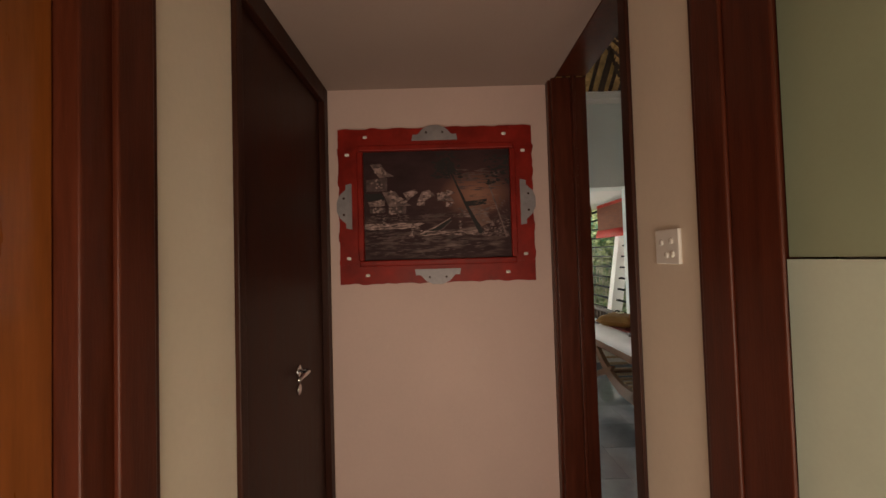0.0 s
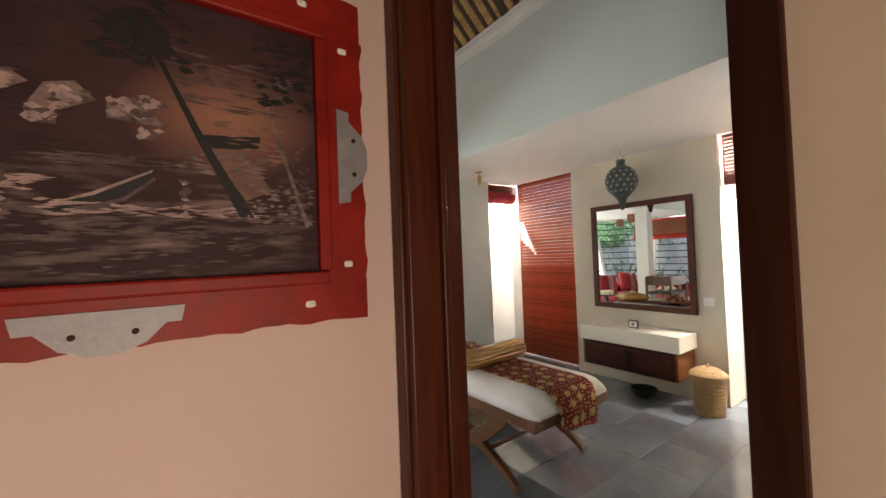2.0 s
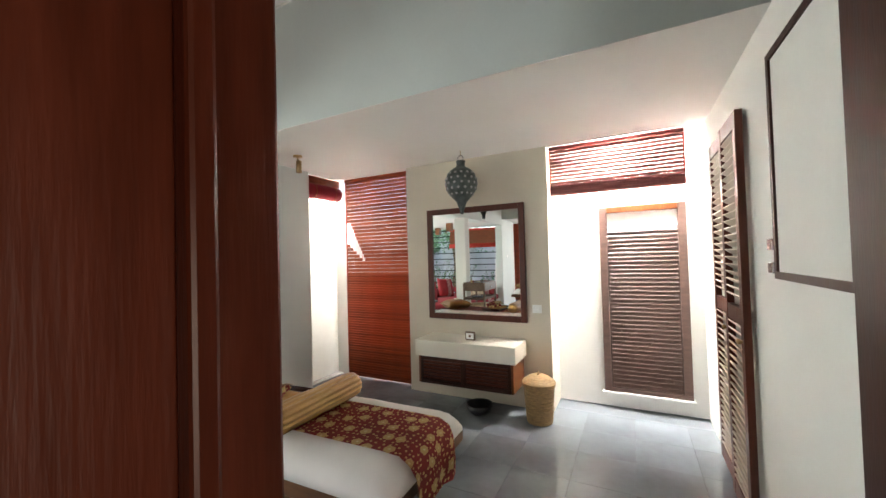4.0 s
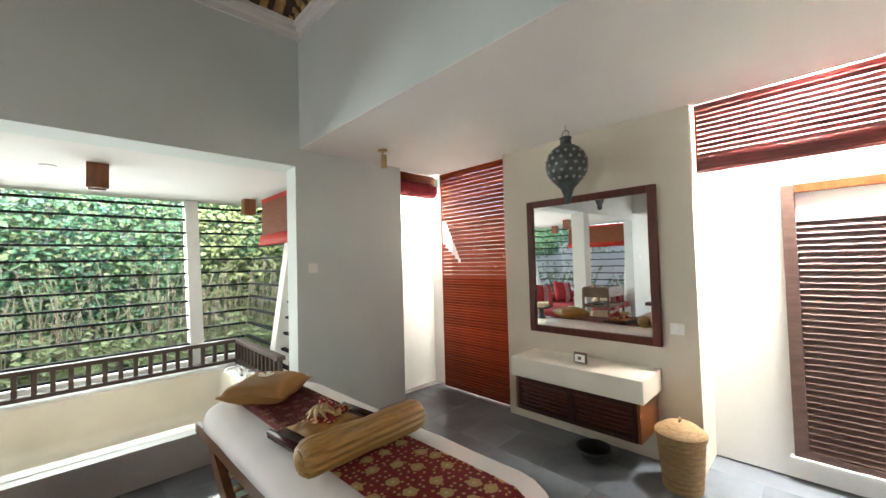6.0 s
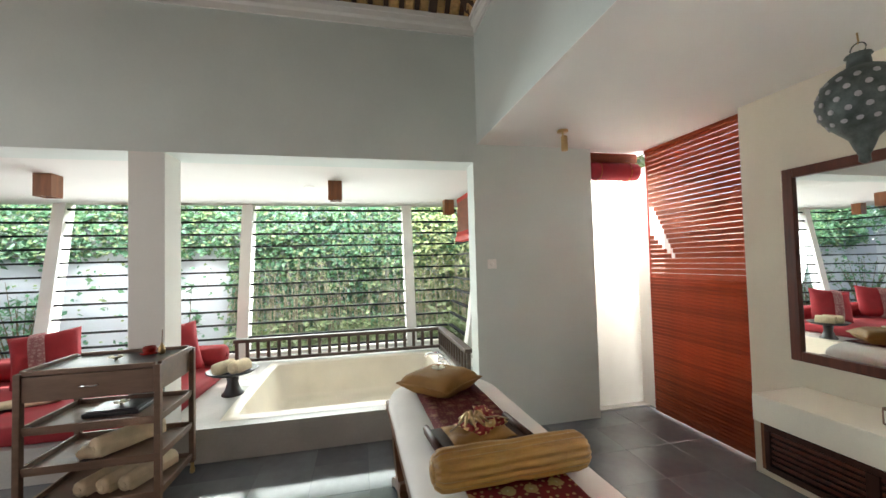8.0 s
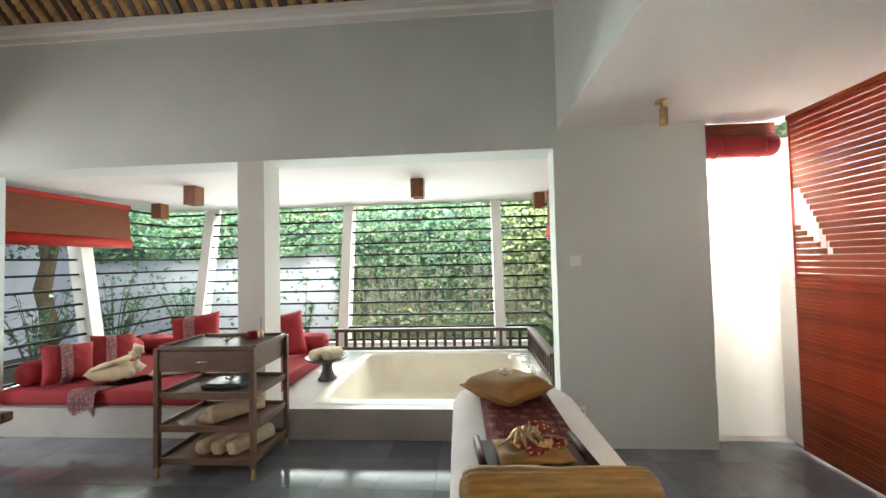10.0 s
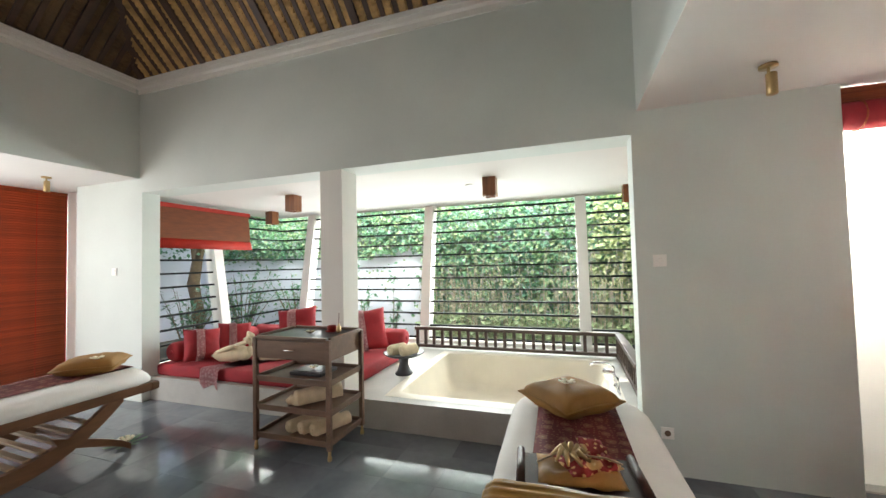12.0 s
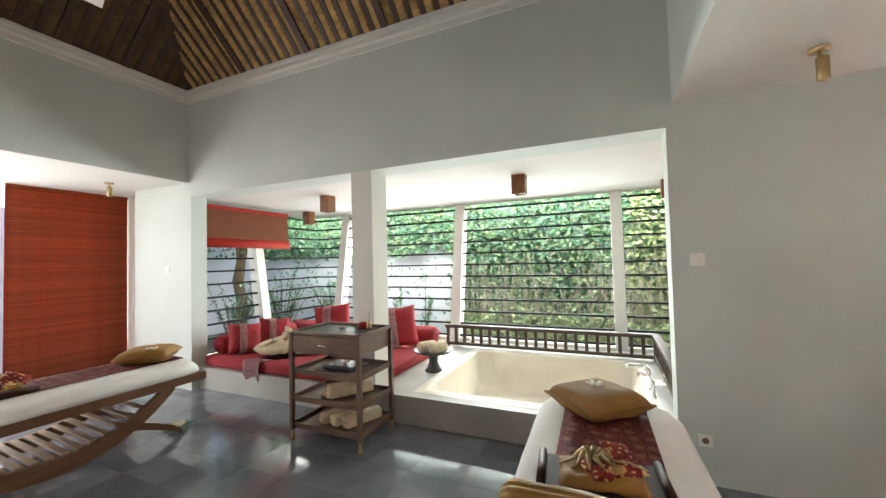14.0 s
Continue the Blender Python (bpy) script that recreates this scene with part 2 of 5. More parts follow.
BATIK = batik("red_batik_cloth", (0.30, 0.025, 0.022), (0.62, 0.42, 0.18), (0.75, 0.62, 0.35), 9)
BATIK_DARK = batik("dark_red_ikat_cloth", (0.20, 0.022, 0.022), (0.28, 0.10, 0.06), (0.35, 0.2, 0.1), 11)
BROCADE = batik("pink_brocade_band", (0.50, 0.20, 0.22), (0.62, 0.40, 0.38), (0.4, 0.03, 0.05), 22)


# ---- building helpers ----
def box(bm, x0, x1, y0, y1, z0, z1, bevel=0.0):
    r = bmesh.ops.create_cube(bm, size=1.0)
    for v in r["verts"]:
        v.co = Vector((x0 + (v.co.x + 0.5) * (x1 - x0), y0 + (v.co.y + 0.5) * (y1 - y0), z0 + (v.co.z + 0.5) * (z1 - z0)))
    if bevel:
        edges = list({e for v in r["verts"] for e in v.link_edges})
        bmesh.ops.bevel(bm, geom=edges, offset=bevel, segments=2, affect="EDGES", profile=0.5)
    return bm


def bx(*a, **k):
    return box(bmesh.new(), *a, **k)


def lathe(profile, n=24, bm=None, at=(0, 0, 0)):
    """Turned body from (radius, z) pairs."""
    bm = bm or bmesh.new()
    rings = []
    for r, z in profile:
        rings.append([bm.verts.new((at[0] + r * math.cos(2 * math.pi * i / n), at[1] + r * math.sin(2 * math.pi * i / n), at[2] + z)) for i in range(n)])
    for a, b in zip(rings, rings[1:]):
        for i in range(n):
            bm.faces.new((a[i], a[(i + 1) % n], b[(i + 1) % n], b[i]))
    bm.faces.new(rings[0][::-1])
    bm.faces.new(rings[-1])
    return bm


def tube(points, r, n=8, bm=None):
    """Round bar along points; r is a number or one radius a point."""
    bm = bm or bmesh.new()
    pts = [Vector(p) for p in points]
    rings = []
    for i, p in enumerate(pts):
        d = (pts[min(i + 1, len(pts) - 1)] - pts[max(i - 1, 0)]).normalized()
        q = d.to_track_quat("Z", "Y")
        rad = r[i] if isinstance(r, (list, tuple)) else r
        rings.append([bm.verts.new(p + q @ Vector((rad * math.cos(2 * math.pi * k / n), rad * math.sin(2 * math.pi * k / n), 0))) for k in range(n)])
    for a, b in zip(rings, rings[1:]):
        for i in range(n):
            bm.faces.new((a[i], a[(i + 1) % n], b[(i + 1) % n], b[i]))
    bm.faces.new(rings[0][::-1])
    bm.faces.new(rings[-1])
    return bm


def extrude(profile, axis, a0, a1, bm=None):
    """Solid from a closed outline of (u, v), pulled along axis from a0 to a1: x -> (y, z), y -> (x, z), z -> (x, y)."""
    bm = bm or bmesh.new()
    def co(u, v, a):
        return {"x": (a, u, v), "y": (u, a, v), "z": (u, v, a)}[axis]
    lo = [bm.verts.new(co(u, v, a0)) for u, v in profile]
    hi = [bm.verts.new(co(u, v, a1)) for u, v in profile]
    k = len(profile)
    for i in range(k):
        bm.faces.new((lo[i], lo[(i + 1) % k], hi[(i + 1) % k], hi[i]))
    bm.faces.new(lo[::-1])
    bm.faces.new(hi)
    return bm


def pad(sx, sy, sz, nx=14, ny=14, pinch=0.12, crumple=0.0, seed=0, power=0.5):
    """Stuffed cushion lying flat, centred, with pinched corners."""
    bm = bmesh.new()
    grid = {}
    for side in (1, -1):
        for i in range(nx + 1):
            for j in range(ny + 1):
                u, v = 2 * i / nx - 1, 2 * j / ny - 1
                edge = abs(u) == 1 or abs(v) == 1
                if edge and side == -1:
                    grid[side, i, j] = grid[1, i, j]
                    continue
                h = ((1 - u ** 4) * (1 - v ** 4)) ** power
                k = 1 - pinch * (1 - (1 - abs(u) ** 3) ** 0.5 * 0) * ((1 - u * u) * abs(v) ** 6 + (1 - v * v) * abs(u) ** 6) * 0.6
                w = crumple * noise.noise(Vector((u * 3 + seed, v * 3, side))) if crumple else 0
                grid[side, i, j] = bm.verts.new((sx / 2 * u * k, sy / 2 * v * k, side * sz / 2 * h + w * h))
    for side in (1, -1):
        for i in range(nx):
            for j in range(ny):
                f = [grid[side, i, j], grid[side, i + 1, j], grid[side, i + 1, j + 1], grid[side, i, j + 1]]
                bm.faces.new(f if side == 1 else f[::-1])
    return bm


def soft(bm, passes=1):
    for f in bm.faces:
        f.smooth = True
    return bm


def move(bm, m):
    bmesh.ops.transform(bm, matrix=m, verts=bm.verts)
    return bm


def mesh(name, bm, material):
    me = bpy.data.meshes.new(name)
    bmesh.ops.recalc_face_normals(bm, faces=bm.faces)
    bm.to_mesh(me)
    bm.free()
    me.materials.append(material)
    return me


def part(name, bm, material, parent, label=""):
    ob = new(name, mesh(name, bm, material))
    ob.parent = parent
    if label:
        ob["label"] = label
    return ob


def thing(name, at, label, category, group="", rz=0, kind=""):
    ob = new(name)
    ob.empty_display_size = 0.1
    ob.matrix_world = pose(*at, 0, 0, rz)
    return tagged(ob, label, category, group, kind)


def single(name, bm, material, label, category, at=(0, 0, 0), rz=0, group="", kind=""):
    ob = new(name, mesh(name, bm, material))
    ob.matrix_world = pose(*at, 0, 0, rz)
    return tagged(ob, label, category, group, kind)


def structure(name, bm, material, label, category):
    return single(name, bm, material, label, category, kind="structure")


# ---- structure ----
NY = 5.10          # face of the north wall
SOF = 2.59         # underside of the low ceiling of the wings
BULK = 2.62        # faces of the bulkheads, east and west
SOUTH = 1.12       # face of the south bulkhead and of the south wall
EAST = 4.27        # mirror wall
TOP = 3.58         # underside of the cornice

structure("floor", bx(-5.2, 5.4, -1.7, 5.32, -0.2, -0.012), GROUT, "dark grout bed under polished grey stone tiles", "floor")
structure("ground", bx(-400, 400, -400, 400, -0.5, -0.21), EARTH, "dark soil garden ground around the pavilion", "ground")

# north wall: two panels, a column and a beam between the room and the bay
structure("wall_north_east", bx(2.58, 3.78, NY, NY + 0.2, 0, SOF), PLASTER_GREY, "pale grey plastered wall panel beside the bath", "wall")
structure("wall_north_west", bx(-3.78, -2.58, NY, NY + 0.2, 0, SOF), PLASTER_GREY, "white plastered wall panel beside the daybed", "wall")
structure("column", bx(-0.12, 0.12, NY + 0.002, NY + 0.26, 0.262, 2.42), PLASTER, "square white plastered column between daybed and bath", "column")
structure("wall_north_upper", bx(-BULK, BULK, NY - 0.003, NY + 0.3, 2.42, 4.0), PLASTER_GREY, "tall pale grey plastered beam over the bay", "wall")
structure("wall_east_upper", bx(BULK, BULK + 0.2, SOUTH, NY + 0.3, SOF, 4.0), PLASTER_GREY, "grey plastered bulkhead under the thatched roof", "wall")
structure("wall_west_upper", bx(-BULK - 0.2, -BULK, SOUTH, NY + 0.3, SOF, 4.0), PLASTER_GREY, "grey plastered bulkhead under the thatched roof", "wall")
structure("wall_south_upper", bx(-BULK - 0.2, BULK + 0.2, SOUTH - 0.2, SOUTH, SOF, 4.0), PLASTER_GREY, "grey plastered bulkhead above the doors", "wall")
structure("ceiling_east", bx(BULK + 0.2, 4.32, SOUTH - 0.2, NY + 0.2, SOF, SOF + 0.15), CEILING, "low white painted ceiling over the washstand", "ceiling")
structure("ceiling_east_edge", bx(BULK, BULK + 0.2, SOUTH, NY, SOF - 0.004, SOF), CEILING, "low white painted ceiling edge", "ceiling")
structure("ceiling_blind_strip", bx(4.32, 4.46, 4.0, 5.3, SOF, SOF + 0.15), CEILING, "white painted ceiling strip above the bamboo blind", "ceiling")
structure("ceiling_east_strip", bx(4.32, 5.2, 2.42, 4.0, SOF, SOF + 0.15), CEILING, "white painted ceiling strip above the mirror", "ceiling")
structure("ceiling_west", bx(-4.5, -BULK - 0.2, SOUTH - 0.2, NY + 0.2, SOF, SOF + 0.15), CEILING, "low white painted ceiling over the second bed", "ceiling")
structure("ceiling_west_edge", bx(-BULK - 0.2, -BULK, SOUTH, NY, SOF - 0.004, SOF), CEILING, "low white painted ceiling edge", "ceiling")
structure("wall_mirror", bx(EAST, 4.65, 2.42, 4.04, 0, SOF), PLASTER_CREAM, "cream plastered wall behind the washstand", "wall")
structure("wall_lightwell", bx(4.65, 4.8, SOUTH, 2.60, 0, 3.4), PLASTER, "white plastered wall bright with daylight", "wall")
structure("wall_east_garden", bx(5.0, 5.15, 3.9, 5.9, 0, 2.1), PLASTER, "white garden wall behind the bamboo blind", "wall")
structure("wall_south", bx(0.772, 4.8, SOUTH - 0.06, SOUTH, 0, 3.4), PLASTER, "white plastered wall with louvred shutters", "wall")
structure("wall_south_west", bx(-4.6, 0.60, 2.04, 2.2, 0, SOF), PLASTER_PINK, "pink-beige plastered wall carrying the painting", "wall")
# Unseen opening in this wall, added for the fill lamp.
ww = bx(-4.6, -4.45, 2.2, 2.4, 0, SOF)
box(ww, -4.6, -4.45, 3.8, 4.05, 0, SOF)
box(ww, -4.6, -4.45, 2.4, 3.8, 0, 0.45)
structure("wall_west", ww, PLASTER, "white plastered wall of the far wing", "wall")
structure("wall_door_head", bx(0.622, 0.77, SOUTH + 0.03, 2.2, 2.587, 2.9), PLASTER, "plaster above the bedroom door", "wall")
structure("wall_door_side", bx(0.602, 0.768, 1.98, 2.2, 0, 2.455), PLASTER_PINK, "plastered wall end beside the door", "wall")

# cornice round the foot of the roof
def cornice(name, axis, a0, a1, at, sign):
    steps = [(0, TOP), (0.02, TOP), (0.02, TOP + 0.05), (0.045, TOP + 0.065), (0.045, TOP + 0.11), (0.06, TOP + 0.11), (0.06, TOP + 0.15), (0, TOP + 0.15)]
    structure(name, extrude([(at + sign * u, v) for u, v in steps], axis, a0, a1), PLASTER, "stepped white plaster cornice below the thatch", "cornice")
cornice("trim_north", "x", -BULK, BULK, NY - 0.003, -1)
cornice("trim_east", "y", SOUTH, NY - 0.063, BULK, -1)
cornice("trim_west", "y", SOUTH, NY - 0.063, -BULK, 1)
cornice("trim_south", "x", -BULK + 0.06, BULK - 0.06, SOUTH, 1)

# entrance passage: straight, with doors on both sides
structure("wall_switch", bx(0.62, 0.77, 0.90, 1.18, 0, 2.45), HALL_CREAM, "cream plastered wall with a light switch", "wall")
structure("wall_passage_west", bx(-0.77, -0.63, 0.82, 1.12, 0, 2.45), HALL_CREAM, "cream plastered wall between two doors", "wall")
structure("wall_alcove_west", bx(-0.84, -0.71, 1.12, 2.04, 0, 2.45), PLASTER_PINK, "plastered wall behind the dark door", "wall")
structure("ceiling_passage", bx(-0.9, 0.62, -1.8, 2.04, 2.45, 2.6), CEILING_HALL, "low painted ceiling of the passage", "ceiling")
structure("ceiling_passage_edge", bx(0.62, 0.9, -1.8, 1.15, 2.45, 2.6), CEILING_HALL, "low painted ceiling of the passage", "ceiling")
structure("wall_entrance_west", bx(-0.9, -0.77, -1.7, 1.12, 0, 2.45), HALL_CREAM, "plastered wall of the entrance", "wall")
structure("wall_entrance_east", bx(0.77, 0.9, -1.7, 1.05, 0, 2.45), HALL_CREAM, "plastered wall of the entrance", "wall")
structure("wall_entrance_south", bx(-0.9, 0.9, -1.8, -1.7, 0, 2.45), HALL_CREAM, "plastered wall behind the entrance", "wall")

# bay: plinth, ceiling, leaning mullions and garden wall
PL = 0.262         # top of the plinth
plinth = bmesh.new()
for r in ((-2.95, 0.50, NY + 0.1, 7.75), (2.45, 2.85, NY + 0.1, 7.75), (0.50, 2.45, NY + 0.1, 5.42), (0.50, 2.45, 7.05, 7.75)):
    box(plinth, r[0], r[1], r[2], r[3], -0.2, PL)
bmesh.ops.remove_doubles(plinth, verts=plinth.verts, dist=0.001)
structure("bay_plinth", plinth, TERRAZZO, "raised pale terrazzo plinth holding bath and daybed", "plinth")
structure("ceiling_bay", bx(-3.5, 3.5, NY + 0.3, 8.16, 2.47, 2.62), CEILING, "white bay ceiling above bath and daybed", "ceiling")
structure("garden_wall", bx(-9, 7, 9.35, 9.5, -0.2, 3.5), GARDEN_PAINT, "white rendered garden wall half covered by ivy", "garden wall")
structure("garden_wall_west", bx(-7.2, -7.0, 2, 9.35, -0.2, 2.6), GARDEN_PAINT, "white rendered garden wall behind shrubs", "garden wall")
structure("garden_wall_east", bx(5.2, 5.4, 5.9, 9.35, -0.2, 3.0), PLASTER, "white garden wall covered with ivy", "garden wall")


# ---- roof of thatch ----
def slope(name, half, run, place, up, material):
    """One hip: bundles of straw between dark laths, climbing inward from the cornice."""
    bm = bmesh.new()
    dark = bmesh.new()
    ln = math.hypot(run, up)
    step = 0.135
    k = int(half / step)
    for i in range(-k, k + 1):
        u = i * step
        full = min(1.0, (half + 0.12 - abs(u)) / run) * ln
        n = max(2, int(full / 0.05) * 3)
        rows = []
        for j in range(n + 1):
            d = full * j / n
            bulge = 0.03 * abs(math.sin(math.pi * d / 0.05 + 0.6 * noise.noise(Vector((u * 3, d * 4, 0))))) + 0.008 * noise.noise(Vector((u * 9, d * 14, 1)))
            rows.append([bm.verts.new(place(u + du, d / ln, dz - (bulge if c else 0))) for du, dz, c in ((-0.056, 0.01, 0), (-0.028, -0.022, 1), (0.028, -0.022, 1), (0.056, 0.01, 0))])
        for a, b in zip(rows, rows[1:]):
            for c in range(3):
                bm.faces.new((a[c], a[c + 1], b[c + 1], b[c]))
        thick = i % 7 == 2
        w, h = (0.036, 0.08) if thick else (0.022, 0.034)
        c = u + step / 2
        full = min(1.0, max(0.05, (half + 0.05 - abs(c)) / run)) 
        v = [dark.verts.new(place(c + s * w, e * full, z)) for e in (0, 1) for s, z in ((-1, 0.02), (1, 0.02), (1, -h), (-1, -h))]
        for q in ((0, 1, 2, 3), (4, 5, 6, 7), (0, 1, 5, 4), (1, 2, 6, 5), (2, 3, 7, 6), (3, 0, 4, 7)):
            dark.faces.new([v[x] for x in q])
    ob = structure("ceiling_thatch_" + name, bm, material, "straw thatch bundles under the pitched roof", "thatched ceiling")
    structure("ceiling_lath_" + name, dark, BAMBOO, "dark wooden rafters and laths under the thatch", "rafters")
    q = bmesh.new()
    vs = [q.verts.new(place(u, e, 0.06)) for u, e in ((-half - 0.3, -0.2), (half + 0.3, -0.2), (half - run + 0.1, 1.02), (-half + run - 0.1, 1.02))]
    q.faces.new(vs)
    r = bmesh.ops.extrude_face_region(q, geom=q.faces[:])
    bmesh.ops.translate(q, vec=(0, 0, 0.2), verts=[x for x in r["geom"] if isinstance(x, bmesh.types.BMVert)])
    structure("roof_" + name, q, THATCH_DARK, "thick weathered thatch roof", "roof")


RZ, RISE, RUN, CY = 3.745, 1.9, 1.99, 3.11
slope("north", 2.62, RUN, lambda u, e, z: (u, NY - e * RUN, RZ + e * RISE + z), RISE, THATCH)
slope("south", 2.62, RUN, lambda u, e, z: (u, SOUTH + e * RUN, RZ + e * RISE + z), RISE, THATCH)
slope("east", 1.99, RUN, lambda u, e, z: (2.62 - e * RUN, CY + u, RZ + e * RISE + z), RISE, THATCH)
# West slope: its shade is put in with the darker thatch colour.
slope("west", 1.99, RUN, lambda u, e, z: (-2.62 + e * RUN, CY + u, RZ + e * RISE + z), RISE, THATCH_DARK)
for sx in (-1, 1):
    for sy in (-1, 1):
        structure("ceiling_hip_rafter", tube([(sx * 2.66, CY + sy * 2.02, RZ - 0.02), (sx * 0.63, CY, RZ + RISE - 0.03)], 0.06, 6), BAMBOO, "dark wooden hip rafter", "rafter")
structure("roof_wings", bx(-5.2, -2.8, -1.7, 5.3, 2.9, 3.0), THATCH_DARK, "thatch over the far wing", "roof")

# ---- bay windows: leaning white mullions with black bars ----
def lean(z):
    return 7.66 + (z - 0.3) * 0.166
def leanx(z):
    return 2.88 + (z - 0.3) * 0.147
Z0, Z1 = 0.2, 2.47
ROWS_Z = [0.33 + 0.187 * i for i in range(12)]
north = structure("window_1", extrude([(lean(0.2) - 0.03, 0.2), (lean(0.2) + 0.1, 0.2), (lean(0.33) + 0.1, 0.30), (lean(0.33) - 0.03, 0.30)], "x", -2.85, 2.85), PLASTER, "wide leaning bay window with white mullions and black bars", "window")
for x in (2.32, -0.09, -2.47):
    part("mullion", extrude([(lean(Z0) - 0.02, Z0), (lean(Z0) + 0.17, Z0), (lean(Z1) + 0.17, Z1), (lean(Z1) - 0.02, Z1)], "x", x - 0.075, x + 0.075), PLASTER, north, "white leaning mullion")
spans = [(-3.2, -2.545), (-2.395, -0.165), (-0.015, 2.245), (2.395, 3.2)]
for z in ROWS_Z:
    for a, b in spans:
        a2, b2 = max(a, -leanx(z)), min(b, leanx(z))
        part("bar", bx(a2, b2, lean(z) + 0.02, lean(z) + 0.07, z - 0.013, z + 0.013), BAR, north)
for side, nm in ((-1, "window_2"), (1, "window_3")):
    w = structure(nm, extrude([(side * (leanx(0.2) - 0.03), 0.2), (side * (leanx(0.2) + 0.1), 0.2), (side * (leanx(0.33) + 0.1), 0.30), (side * (leanx(0.33) - 0.03), 0.30)], "y", 5.3, 7.6), PLASTER, "leaning side window with white mullions and black bars", "window")
    for y in (5.38, 6.50):
        part("mullion", extrude([(side * (leanx(Z0) - 0.05), Z0), (side * (leanx(Z0) + 0.14), Z0), (side * (leanx(Z1) + 0.14), Z1), (side * (leanx(Z1) - 0.05), Z1)], "y", y - 0.075, y + 0.075), PLASTER, w, "white leaning mullion")
    for z in ROWS_Z:
        for a, b in ((5.455, 6.425), (6.575, lean(z) + 0.06)):
            part("bar", bx(min(side * (leanx(z) + 0.02), side * (leanx(z) + 0.07)), max(side * (leanx(z) + 0.02), side * (leanx(z) + 0.07)), a, b, z - 0.013, z + 0.013), BAR, w)

# ---- bath ----
def bath():
    t = thing("bathtub", (1.475, 6.235, -0.198), "sunken cream terrazzo bathtub set into the plinth, empty", "bathtub")
    bm = bmesh.new()
    rings = []
    for hx, hy, z in ((0.70, 0.55, 0.02), (0.82, 0.68, 0.03), (0.88, 0.75, 0.10), (0.97, 0.812, 0.455), (0.972, 0.814, 0.464), (1.08, 0.93, 0.464)):
        ring = []
        for i in range(32):
            a = 2 * math.pi * i / 32
            c, s = math.cos(a), math.sin(a)
            k = (abs(c) ** 40 + abs(s) ** 40) ** (-1 / 40)
            ring.append(bm.verts.new((hx * c * k, hy * s * k, z)))
        rings.append(ring)
    for a, b in zip(rings, rings[1:]):
        for i in range(32):
            bm.faces.new((a[i], a[(i + 1) % 32], b[(i + 1) % 32], b[i]))
    bm.faces.new(rings[0])
    part("basin", soft(bm), TUBWHITE, t)
    part("drain", lathe([(0.03, 0.021), (0.03, 0.027), (0.02, 0.03)], 16), CHROME, t, "chrome drain")
    f = thing("bath_mixer", (2.52, 6.25, PL), "chrome bath mixer with spout and hand shower on the tub rim", "tap")
    part("spout", soft(tube([(0, 0.1, 0), (0, 0.1, 0.12), (-0.05, 0.1, 0.16), (-0.18, 0.1, 0.16), (-0.22, 0.1, 0.13)], 0.018, 10)), CHROME, f)
    for y in (-0.12, 0.28):
        part("valve", soft(lathe([(0.03, 0), (0.03, 0.01), (0.018, 0.02), (0.018, 0.06), (0.028, 0.065), (0.028, 0.085), (0.01, 0.09)], 16, at=(0, y, 0))), CHROME, f)
    part("hand_shower", soft(tube([(0.0, -0.3, 0), (0, -0.3, 0.1), (-0.04, -0.28, 0.17), (-0.12, -0.25, 0.19)], [0.012, 0.012, 0.014, 0.028], 10)), CHROME, f)
    part("spindle", soft(tube([(0, -0.4, 0.02), (0, 0.36, 0.02)], 0.01, 8)), CHROME, f)
bath()

def railing(name, x0, x1, at, axis, n, label):
    """Low dark timber balustrade on the plinth, along x or y."""
    t = thing(name, ((x0 + x1) / 2 if axis == "x" else at, at if axis == "x" else (x0 + x1) / 2, PL), label, "railing")
    L = (x1 - x0) / 2
    def b(u0, u1, v0, v1, z0, z1, nm):
        a = (u0, u1, v0, v1, z0, z1) if axis == "x" else (v0, v1, u0, u1, z0, z1)
        part(nm, bx(*a, bevel=0.004), RAILWOOD, t)
    b(-L, L, -0.045, 0.045, 0.28, 0.325, "handrail")
    b(-L, L, -0.03, 0.03, 0.03, 0.07, "bottom_rail")
    for i in range(n):
        u = -L + 0.03 + (2 * L - 0.06) * i / (n - 1)
        b(u - 0.02, u + 0.02, -0.02, 0.02, 0.07 if 0 < i < n - 1 else 0.0, 0.28, "baluster")
railing("railing", -0.05, 2.70, 7.22, "x", 22, "low dark wooden balustrade behind the bathtub")
railing("railing", 5.75, 7.17, 2.68, "y", 12, "low dark wooden balustrade beside the bathtub taps")

# ---- daybed ----
mat_d = single("daybed_mattress", soft(box(bmesh.new(), -1.29, 1.29, -0.80, 0.80, 0, 0.14, bevel=0.04)), RED, "red cotton covered daybed mattress on the plinth", "mattress", (-1.27, 6.04, PL))
def bolster(at, rz, L, r=0.115):
    b = thing("bolster", at, "round red cotton bolster at the daybed's edge", "bolster", "daybed bolsters", rz)
    part("cover", soft(move(lathe([(0.02, -L / 2), (r * 0.8, -L / 2 + 0.005), (r, -L / 2 + 0.04), (r * 1.02, 0), (r, L / 2 - 0.04), (r * 0.8, L / 2 - 0.005), (0.02, L / 2)], 20), pose(0, 0, r, 0, 90, 0))), RED, b)
    for s in (-1, 1):
        part("button", soft(move(lathe([(0.03, 0), (0.025, 0.008), (0.005, 0.012)], 12), pose(s * L / 2, 0, r, 0, 90 * s, 0))), RED, b)
bolster((-1.75, 6.72, PL + 0.14), 0, 1.5)
bolster((-0.45, 6.72, PL + 0.14), 0, 0.95)
bolster((-2.42, 5.95, PL + 0.14), 90, 1.25)
